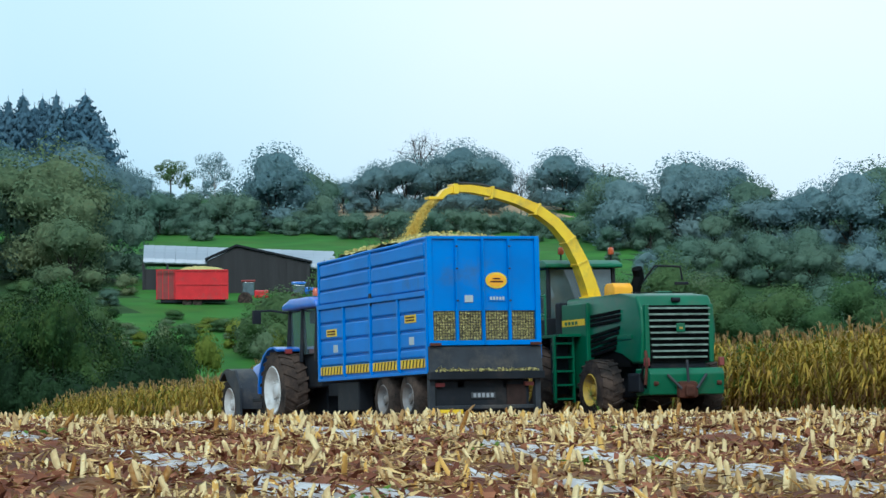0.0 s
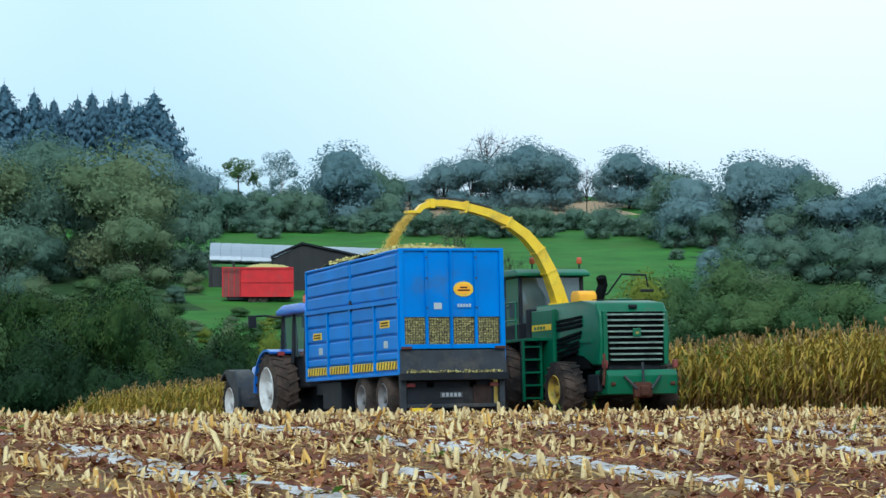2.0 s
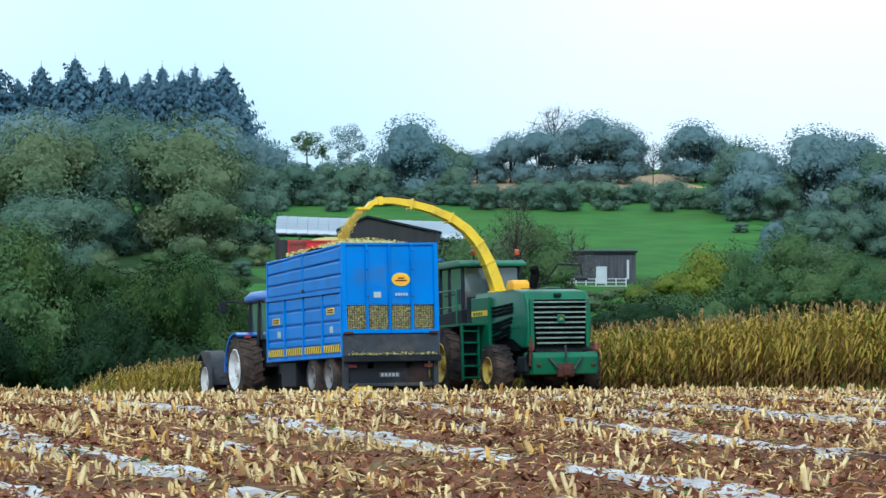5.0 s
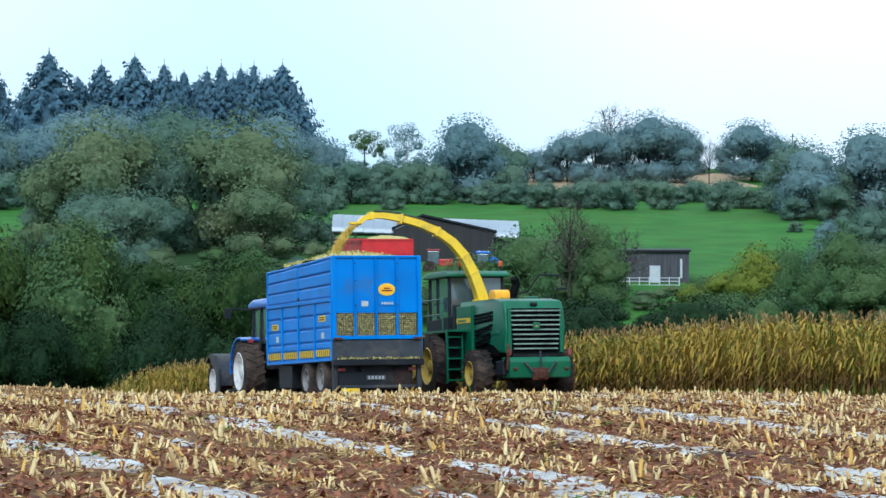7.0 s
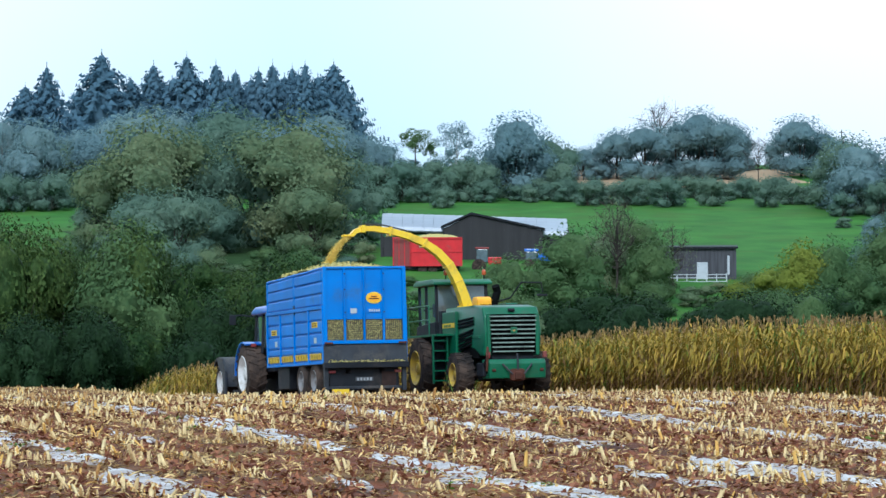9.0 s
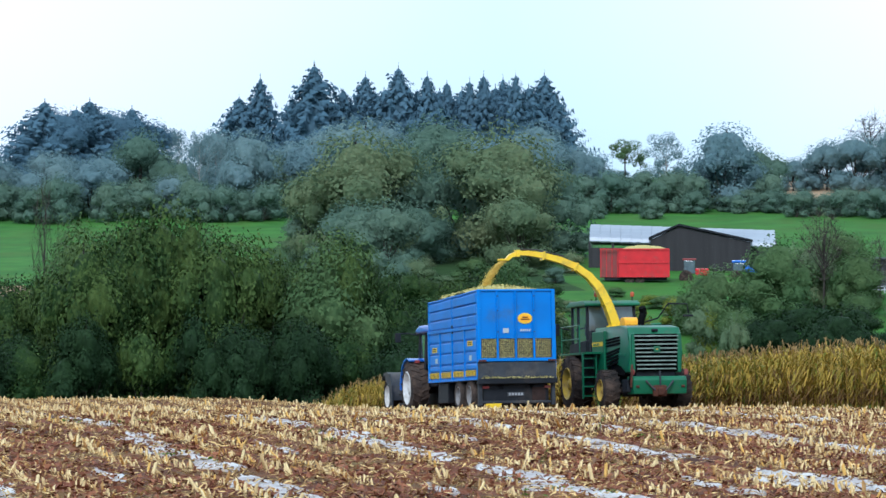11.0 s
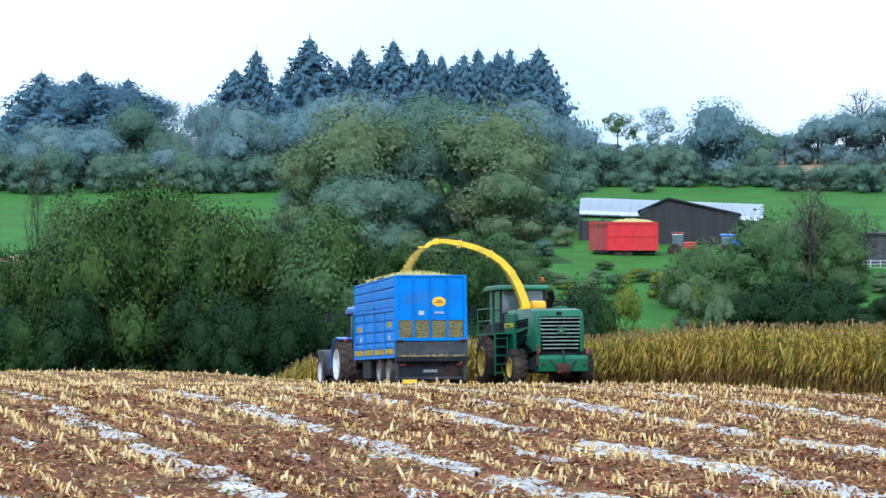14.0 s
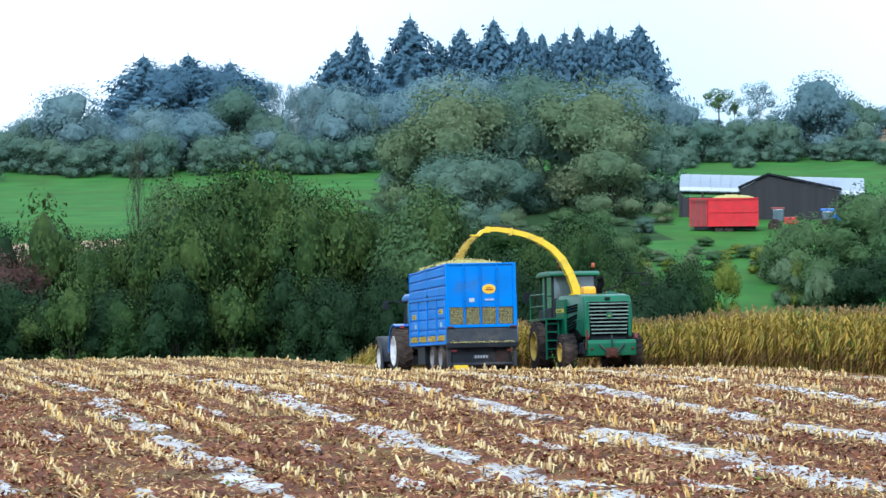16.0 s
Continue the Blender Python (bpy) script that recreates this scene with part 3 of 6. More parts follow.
def plant(name, kind, leaf, a, top, wide, d, label, group, count=4):
    """A tree whose top stands at an elevation of top degrees and that is wide degrees broad."""
    d = d * tr.uniform(0.97, 1.03)
    if kind == "bush" and wide < 0.95:
        kind = "shrub"
    x, y, z = spot(a, d)
    h = max(3.0, 2.3 + FAR * d * math.tan(radians(top)) - z)
    w = FAR * d * radians(wide) * {"spruce": 2.5, "dome": 1.75}.get(kind, 1.25)
    if kind in ("broad", "dome", "bush", "shrub") and h > 6:
        w = max(w, 0.62 * h)
    if kind != "spruce":
        w = min(w, (1.45 if kind in ("bush", "shrub") else 1.3) * max(h, 6.0))
    trunk, crown = tr.choice(pool(kind, leaf, count, h / (FAR * d) > 0.034))
    e = new(name)
    e.matrix_world = Matrix.LocRotScale((x, y, z - 0.2), Euler((0, 0, tr.uniform(0, 6.28))), (w, w, h * (1.05 if kind == "spruce" else 1.11)))
    tagged(e, label, "bush" if kind in ("bush", "shrub") else "tree", group)
    for nm, me in (("trunk", trunk), ("crown", crown)):
        o = new(nm, me)
        o.parent = e
    return e


def grow(rows, d, kinds, label, group, name="tree"):
    for i, (a, top, wide) in enumerate(rows):
        kind, leaf = kinds[i % len(kinds)]
        plant(name, kind, leaf, a, top, wide, d, label, group)


# the distant trees carry their haze in the leaf colours
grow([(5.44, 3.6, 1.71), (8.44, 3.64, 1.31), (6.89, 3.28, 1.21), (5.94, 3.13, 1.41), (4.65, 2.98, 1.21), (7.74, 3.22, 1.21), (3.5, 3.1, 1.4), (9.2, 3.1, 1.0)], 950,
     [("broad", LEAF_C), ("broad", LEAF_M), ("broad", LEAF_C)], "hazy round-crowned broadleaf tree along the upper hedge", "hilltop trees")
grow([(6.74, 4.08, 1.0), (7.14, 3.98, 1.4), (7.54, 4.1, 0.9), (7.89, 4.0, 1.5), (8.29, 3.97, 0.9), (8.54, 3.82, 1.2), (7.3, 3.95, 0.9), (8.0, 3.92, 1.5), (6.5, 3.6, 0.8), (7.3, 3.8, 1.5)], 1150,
     [("spruce", LEAF_D), ("broad", LEAF_D)], "dark conifer in a hilltop clump, blued for haze", "hilltop conifers", "conifer_tree")
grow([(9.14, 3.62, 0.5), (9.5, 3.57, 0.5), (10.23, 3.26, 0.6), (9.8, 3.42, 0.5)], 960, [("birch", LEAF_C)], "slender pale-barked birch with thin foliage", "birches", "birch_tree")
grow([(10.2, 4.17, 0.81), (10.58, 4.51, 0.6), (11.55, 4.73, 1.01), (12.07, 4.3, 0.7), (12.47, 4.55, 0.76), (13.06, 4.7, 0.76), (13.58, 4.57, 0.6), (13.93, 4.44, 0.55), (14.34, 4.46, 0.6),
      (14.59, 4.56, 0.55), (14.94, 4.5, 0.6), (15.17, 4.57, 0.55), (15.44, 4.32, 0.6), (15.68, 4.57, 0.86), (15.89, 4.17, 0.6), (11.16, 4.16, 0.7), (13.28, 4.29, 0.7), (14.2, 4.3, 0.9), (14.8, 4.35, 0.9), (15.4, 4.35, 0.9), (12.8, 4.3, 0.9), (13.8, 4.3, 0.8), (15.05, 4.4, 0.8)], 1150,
     [("spruce", LEAF_D)], "tall dark conifer with a pointed top, blued for haze", "hilltop conifers", "conifer_tree")
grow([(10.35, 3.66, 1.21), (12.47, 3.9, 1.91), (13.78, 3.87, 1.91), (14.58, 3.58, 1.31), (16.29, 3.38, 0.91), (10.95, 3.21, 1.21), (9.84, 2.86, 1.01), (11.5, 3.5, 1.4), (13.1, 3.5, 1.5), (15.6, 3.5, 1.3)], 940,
     [("broad", LEAF_C), ("broad", LEAF_C), ("broad", LEAF_M)], "haze-greyed broadleaf tree below the conifers", "upper wood")
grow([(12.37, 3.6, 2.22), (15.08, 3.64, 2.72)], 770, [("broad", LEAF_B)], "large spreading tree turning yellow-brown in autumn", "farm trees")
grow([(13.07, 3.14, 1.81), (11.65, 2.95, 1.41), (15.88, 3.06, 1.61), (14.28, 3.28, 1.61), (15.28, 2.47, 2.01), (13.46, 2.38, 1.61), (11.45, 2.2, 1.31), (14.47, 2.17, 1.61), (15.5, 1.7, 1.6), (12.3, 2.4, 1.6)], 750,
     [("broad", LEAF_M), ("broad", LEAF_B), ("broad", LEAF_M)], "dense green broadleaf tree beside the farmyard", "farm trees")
grow([(17.14, 3.42, 0.7), (17.41, 3.19, 0.28)], 1030, [("pine", LEAF_A)], "small flat-topped tree with bare trunks on the skyline", "skyline trees")
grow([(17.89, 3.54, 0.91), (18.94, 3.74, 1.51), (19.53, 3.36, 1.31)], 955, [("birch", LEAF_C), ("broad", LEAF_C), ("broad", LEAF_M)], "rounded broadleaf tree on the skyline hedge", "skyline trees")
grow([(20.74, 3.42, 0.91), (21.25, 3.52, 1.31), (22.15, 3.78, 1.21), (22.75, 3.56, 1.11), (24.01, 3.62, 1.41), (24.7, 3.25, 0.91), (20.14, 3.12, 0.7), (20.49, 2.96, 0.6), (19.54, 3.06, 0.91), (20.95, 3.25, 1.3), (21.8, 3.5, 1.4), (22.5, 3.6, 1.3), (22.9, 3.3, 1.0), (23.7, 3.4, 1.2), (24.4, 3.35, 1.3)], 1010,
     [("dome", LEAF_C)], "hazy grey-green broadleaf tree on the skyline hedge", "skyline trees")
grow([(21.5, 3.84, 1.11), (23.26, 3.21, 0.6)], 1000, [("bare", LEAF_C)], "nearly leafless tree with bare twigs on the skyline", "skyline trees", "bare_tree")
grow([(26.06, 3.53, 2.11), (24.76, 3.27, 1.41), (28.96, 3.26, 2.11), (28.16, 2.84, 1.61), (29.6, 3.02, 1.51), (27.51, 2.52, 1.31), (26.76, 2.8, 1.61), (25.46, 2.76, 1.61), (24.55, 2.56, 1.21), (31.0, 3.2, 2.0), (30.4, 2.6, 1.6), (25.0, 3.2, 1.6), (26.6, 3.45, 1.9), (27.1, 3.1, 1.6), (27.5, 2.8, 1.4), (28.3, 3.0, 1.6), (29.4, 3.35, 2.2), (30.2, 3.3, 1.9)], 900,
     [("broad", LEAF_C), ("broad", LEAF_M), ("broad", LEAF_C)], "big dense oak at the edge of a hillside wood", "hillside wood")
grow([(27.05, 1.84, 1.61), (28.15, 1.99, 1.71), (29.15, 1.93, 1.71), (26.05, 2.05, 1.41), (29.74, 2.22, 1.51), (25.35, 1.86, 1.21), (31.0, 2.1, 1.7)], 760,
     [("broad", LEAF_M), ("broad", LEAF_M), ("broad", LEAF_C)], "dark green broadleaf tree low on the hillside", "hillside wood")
grow([(20.75, 2.15, 1.3), (20.95, 1.9, 1.5), (20.4, 1.6, 1.2), (21.75, 1.66, 0.9), (21.3, 1.5, 1.1)], 660, [("bare", LEAF_B), ("bush", LEAF_A), ("bush", LEAF_B), ("bare", LEAF_B), ("bush", LEAF_A)], "thinning autumn tree in front of the barns", "farm hedge")
grow([(24.05, 1.45, 1.11), (23.5, 1.0, 0.91), (22.9, 0.75, 0.8)], 640, [("bush", LEAF_E)], "yellow-green bush in the valley hedge", "valley bushes", "bush")
grow([(21.35, 0.75, 1.51), (23.15, 0.9, 1.71), (22.05, 0.55, 1.51), (24.6, 1.45, 1.01), (25.55, 1.75, 1.31), (26.19, 1.45, 1.21), (25.05, 1.05, 1.31), (22.55, 0.45, 1.31),
      (23.75, 0.55, 1.21), (24.65, 0.55, 1.41), (25.94, 0.75, 1.61), (20.3, 0.6, 1.3), (19.9, 0.35, 1.2)], 640,
     [("bush", LEAF_A), ("bush", LEAF_A), ("bush", LEAF_B)], "rounded dark green bush in the valley hedge", "valley bushes", "bush")
grow([(26.85, 0.84, 1.51), (28.14, 0.94, 1.61), (29.44, 0.93, 1.61), (25.95, 1.05, 1.41), (27.55, 1.24, 1.31), (28.75, 1.43, 1.41), (29.74, 1.33, 1.21), (31.0, 1.2, 1.6)], 640,
     [("bush", LEAF_A), ("bush", LEAF_A)], "grey-green willow scrub at the foot of the wood", "valley bushes", "bush")
grow([(18.77, 1.23, 2.01), (19.86, 1.71, 1.51), (19.45, 0.62, 1.31)], 620, [("bush", LEAF_A), ("bush", LEAF_A)], "large rounded bush in front of the barn", "farm hedge", "bush")
grow([(5.03, 1.58, 0.91), (5.92, 0.98, 1.31), (7.43, 2.02, 1.21), (8.13, 1.94, 1.21), (8.83, 2.24, 1.41), (9.63, 1.93, 1.21), (10.29, 1.8, 1.21), (10.84, 1.48, 1.11), (12.1, 1.77, 2.22), (11.44, 1.29, 1.21),
      (12.95, 1.08, 1.21), (15.11, 1.3, 1.31), (15.61, 0.65, 1.21), (14.16, 0.82, 1.21), (13.65, 0.57, 1.11), (14.56, 0.56, 1.11), (6.77, 1.12, 1.11)], 540,
     [("bush", LEAF_N), ("broad", LEAF_N), ("bush", LEAF_A)], "dense hedgerow tree at the bottom of the field", "hedgerow trees")
grow([(4.48, 0.64, 1.31), (3.6, 0.5, 1.2)], 530, [("bush", LEAF_R)], "russet-leaved bush at the bottom of the field", "hedgerow trees", "bush")
grow([(7.5, 1.85, 1.2), (8.7, 2.1, 1.4), (9.9, 1.75, 1.2), (12.1, 1.7, 1.6), (14.9, 1.15, 1.2)], 525,
     [("broad", LEAF_N)], "dark green broadleaf tree rising out of the hedge", "hedgerow trees")
grow([(6.78, 2.63, 0.6)], 545, [("bare", LEAF_A)], "ivy-clad nearly leafless hedgerow tree", "hedgerow trees", "bare_tree")
# low bushes mostly take the leaf darkened for understorey shade
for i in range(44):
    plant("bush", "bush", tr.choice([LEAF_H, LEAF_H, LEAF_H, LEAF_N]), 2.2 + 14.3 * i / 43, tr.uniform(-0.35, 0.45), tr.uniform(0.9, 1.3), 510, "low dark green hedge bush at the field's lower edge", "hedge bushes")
for i in range(30):
    plant("bush", "bush", LEAF_M, 15.6 + 4.2 * i / 29, tr.uniform(2.65, 2.95), tr.uniform(0.6, 0.9), 945, "clipped dark hedge bush on the hillside", "hillside hedge")
for i in range(48):
    plant("bush", "bush", LEAF_M, 2.8 + 8.8 * i / 47, tr.uniform(2.55, 2.85), tr.uniform(0.6, 0.8), 935, "dark hedge bush at the top of the pasture", "hillside hedge")


# understorey that closes the woods
def fill(n, a0, a1, t0, t1, w0, w1, d0, d1, kinds, label, group, name="tree"):
    for i in range(n):
        kind, leaf = tr.choice(kinds)
        plant(name, kind, leaf, a0 + (a1 - a0) * (i + tr.uniform(0, 0.9)) / n, tr.uniform(t0, t1), tr.uniform(w0, w1), tr.uniform(d0, d1), label, group)


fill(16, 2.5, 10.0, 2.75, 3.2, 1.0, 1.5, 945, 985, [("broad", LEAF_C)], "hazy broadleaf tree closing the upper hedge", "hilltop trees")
fill(16, 9.6, 16.6, 3.2, 3.8, 1.0, 1.6, 960, 1040, [("broad", LEAF_C)], "haze-greyed broadleaf tree below the conifers", "upper wood")
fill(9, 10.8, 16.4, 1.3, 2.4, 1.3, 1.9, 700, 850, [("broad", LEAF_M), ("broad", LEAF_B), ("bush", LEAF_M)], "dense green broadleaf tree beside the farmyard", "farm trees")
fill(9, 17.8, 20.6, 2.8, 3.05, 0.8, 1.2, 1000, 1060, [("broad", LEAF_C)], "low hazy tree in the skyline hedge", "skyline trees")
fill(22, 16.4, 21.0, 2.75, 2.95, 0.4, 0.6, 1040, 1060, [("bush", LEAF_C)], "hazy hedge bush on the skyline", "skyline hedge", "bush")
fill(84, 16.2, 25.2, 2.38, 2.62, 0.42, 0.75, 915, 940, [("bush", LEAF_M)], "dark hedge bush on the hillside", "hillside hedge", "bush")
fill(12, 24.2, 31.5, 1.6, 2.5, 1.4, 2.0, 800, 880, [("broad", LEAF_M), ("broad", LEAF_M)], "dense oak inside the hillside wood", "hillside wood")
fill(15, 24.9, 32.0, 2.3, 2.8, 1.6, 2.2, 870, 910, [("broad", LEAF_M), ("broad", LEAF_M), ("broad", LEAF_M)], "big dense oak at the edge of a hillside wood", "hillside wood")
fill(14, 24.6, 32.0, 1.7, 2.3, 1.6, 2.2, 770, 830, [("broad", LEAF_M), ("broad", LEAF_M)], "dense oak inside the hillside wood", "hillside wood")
fill(14, 24.4, 31.5, 0.7, 1.6, 1.2, 1.7, 640, 740, [("bush", LEAF_A), ("broad", LEAF_M), ("bush", LEAF_M)], "dark scrub at the foot of the hillside wood", "valley bushes", "bush")
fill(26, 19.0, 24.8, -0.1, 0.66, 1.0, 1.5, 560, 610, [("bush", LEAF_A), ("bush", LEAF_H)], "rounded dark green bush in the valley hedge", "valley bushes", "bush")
fill(9, 14.2, 17.2, -0.1, 0.75, 0.96, 1.3, 520, 560, [("bush", LEAF_N), ("bush", LEAF_N)], "rounded bush on the slope below the farmyard", "slope bushes", "bush")
fill(30, 15.8, 19.4, -0.2, 0.75, 0.3, 0.7, 560, 665, [("bush", LEAF_A), ("bush", LEAF_E), ("bush", LEAF_B)], "rough scrub on the grassy slope", "slope bushes", "bush")
fill(16, 19.6, 24.6, 0.4, 0.78, 0.5, 0.9, 660, 685, [("bush", LEAF_A), ("bush", LEAF_B), ("bush", LEAF_B)], "scrubby hedge bush before the sheds", "farm hedge", "bush")
fill(16, 12.6, 16.4, 0.95, 1.5, 0.8, 1.2, 690, 725, [("bush", LEAF_B), ("bush", LEAF_M), ("bush", LEAF_A)], "thicket closing the foot of the farm trees", "farm trees", "bush")
fill(8, 10.6, 12.9, 0.6, 1.2, 1.0, 1.4, 600, 650, [("broad", LEAF_N), ("broad", LEAF_A)], "green tree on the slope below the farmyard", "slope trees")
fill(10, 12.9, 16.1, 0.6, 1.25, 0.9, 1.3, 600, 660, [("broad", LEAF_N), ("broad", LEAF_A), ("bush", LEAF_N)], "green tree on the slope below the farmyard", "slope trees")
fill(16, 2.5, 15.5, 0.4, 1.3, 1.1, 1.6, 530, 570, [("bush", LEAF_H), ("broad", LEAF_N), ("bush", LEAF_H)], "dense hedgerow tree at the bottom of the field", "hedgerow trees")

# ---------- farm buildings across the valley ----------
def farm_frame(a, d):
    x, y, z = spot(a, d)
    return Matrix.Translation((x, y, z)) @ Matrix.Rotation(-radians(a), 4, "Z") @ Matrix.Scale(FAR, 4)


def foot(m):
    return 2.3 + (m.translation.z - 2.3) / FAR


def barn():
    d = 735
    m = farm_frame(18.2, d)
    k = d * math.pi / 180
    e = thing("long_barn", (0, 0, 0), "long low barn with curved grey sheet roof and dark sides", "barn", frame_of=m)
    zb = 2.3 + d * math.tan(radians(1.66)) - foot(m)
    x0, x1 = -1.66 * k, 1.68 * k
    # shade under the roof is given as the wall's dark colour
    part("wall", B(x0, x1, 2, 24, -3, zb - 1.6), BARNDARK, e, "barn wall coloured dark for shade below the roof")
    outline = [(1.2, zb - 0.3)] + [(13 - 12 * math.cos(i * math.pi / 14), zb + 4.2 * math.sin(i * math.pi / 14) * (0.85 + 0.15 * math.sin(i * math.pi / 14))) for i in range(15)] + [(24.8, zb - 0.3)]
    bays = 18
    for i in range(bays):
        xa, xb = x0 + (x1 - x0) * i / bays, x0 + (x1 - x0) * (i + 1) / bays
        part("roof_sheet", prism(bmesh.new(), [(y, z - 0.085 * i) for y, z in outline], xa + 0.015, xb - 0.015), ROOFMETAL, e)
    for i in range(9):
        xa = x0 + (x1 - x0) * i / 8
        part("post", B(xa - 0.25, xa + 0.25, 1.4, 1.9, -3, zb - 0.2), BARNDARK, e)
    g = thing("gable_shed", (0, 0, 0), "dark timber-clad shed with shallow gable roof", "barn", frame_of=m)
    xl, xm, xr = -0.55 * k, -0.05 * k, 1.22 * k
    zl, zp = 2.3 + d * math.tan(radians(1.66)) - foot(m), 2.3 + d * math.tan(radians(1.9)) - foot(m)
    bm = bmesh.new()
    pts = [(xl, -3), (xr, -3), (xr, zl - 0.6), (xm, zp), (xl, zl)]
    fr, bk = [bm.verts.new((x, -6, z)) for x, z in pts], [bm.verts.new((x, 0.5, z)) for x, z in pts]
    bm.faces.new(fr)
    bm.faces.new(bk[::-1])
    for i in range(5):
        bm.faces.new((fr[i], bk[i], bk[(i + 1) % 5], fr[(i + 1) % 5]))
    part("wall", bm, BARNDARK, g)
    bm = bmesh.new()
    for (xa, za), (xb, zb2) in (((xl - 0.5, zl), (xm, zp)), ((xm, zp), (xr + 0.5, zl - 0.6))):
        vs = [bm.verts.new(c) for c in ((xa, -6.6, za + 0.15), (xb, -6.6, zb2 + 0.15), (xb, 1, zb2 + 0.15), (xa, 1, za + 0.15), (xa, -6.6, za + 0.6), (xb, -6.6, zb2 + 0.6), (xb, 1, zb2 + 0.6), (xa, 1, za + 0.6))]
        for f in ((0, 1, 2, 3), (4, 5, 6, 7), (0, 1, 5, 4), (1, 2, 6, 5), (2, 3, 7, 6), (3, 0, 4, 7)):
            bm.faces.new([vs[i] for i in f])
    part("roof", bm, DARK, g, "dark sheet roof edge")
    rr = random.Random(2)
    x = xl + 0.3
    while x < xr - 0.9:
        top = (zl + (zp - zl) * (x - xl) / (xm - xl) if x < xm else zp + (zl - 0.6 - zp) * (x - xm) / (xr - xm)) - 0.4
        part("cladding_board", B(x, x + 0.78, -6.12 - rr.uniform(0, 0.06), -6.0, -3, top - 0.3), BARNDARK, g)
        x += 0.86


def red_trailer():
    d = 700
    m = farm_frame(17.36, d)
    k = d * math.pi / 180
    e = thing("red_silage_trailer", (0, 0, 0), "red silage trailer heaped with chopped maize, parked by the barn", "trailer", frame_of=m)
    zt, zb = 2.3 + d * math.tan(radians(1.5)) - foot(m), 2.3 + d * math.tan(radians(1.0)) - foot(m)
    x0, x1, xm = -0.62 * k, 0.62 * k, -0.28 * k
    part("body", B(xm, x1, -2, 3.5, zb, zt, 0.08), RED, e)
    # the tailgate's shade is painted with the darker red
    part("tailgate", B(x0, xm - 0.05, -1.2, 2.8, zb, zt + 0.1, 0.08), DARKRED, e, "open tailgate panel in red darkened for shade")
    n = 9
    for i in range(n + 1):
        x = xm + (x1 - xm) * i / n
        part("rib", B(x - 0.09, x + 0.09, -2.16, -2.0, zb, zt), RED, e)
    for z in (zb, (zt + zb) / 2, zt - 0.2):
        part("rail", B(xm, x1, -2.2, -2.0, z, z + 0.22), RED, e)
    for x in (xm + 2.4, xm + 4.6):
        w = part("wheel", lathe(bmesh.new(), [(0, 0.9), (0.1, 1.0), (0.6, 1.0), (0.7, 0.9)], (0, 0, 0), 20), RUBBER, e)
        w.matrix_local = Matrix.Translation((x, -1.6, zb - 0.75)) @ Matrix.Rotation(radians(90), 4, "Z")
    part("chassis", B(x0 + 1, x1 - 0.5, -1, 2, zb - 0.6, zb), DARK, e)
    for j in range(4):
        xp = x0 + 0.2 + (xm - x0 - 0.5) * j / 3
        part("tailgate_bar", B(xp - 0.08, xp + 0.08, -1.34, -1.2, zb, zt + 0.1), RED, e)
    part("top_rail", B(x0, x1, -2.24, -2.02, zt - 0.02, zt + 0.2, 0.03), RED, e)
    r = random.Random(4)
    bm = bmesh.new()
    gridn = 14
    vs = [[bm.verts.new((xm + 0.3 + (x1 - xm - 0.6) * i / gridn, -1.8 + 5.1 * j / 6, zt - 0.2 + 1.15 * math.sin(math.pi * i / gridn) ** 0.6 * math.sin(math.pi * j / 6) ** 0.7 + r.uniform(0, 0.2))) for j in range(7)] for i in range(gridn + 1)]
    for i in range(gridn):
        for j in range(6):
            bm.faces.new((vs[i][j], vs[i + 1][j], vs[i + 1][j + 1], vs[i][j + 1]))
    heap = tagged(part("maize_heap", bm, CHOP), "heap of pale chopped maize in the red trailer", "silage", kind="stuff")
    heap.matrix_world = m


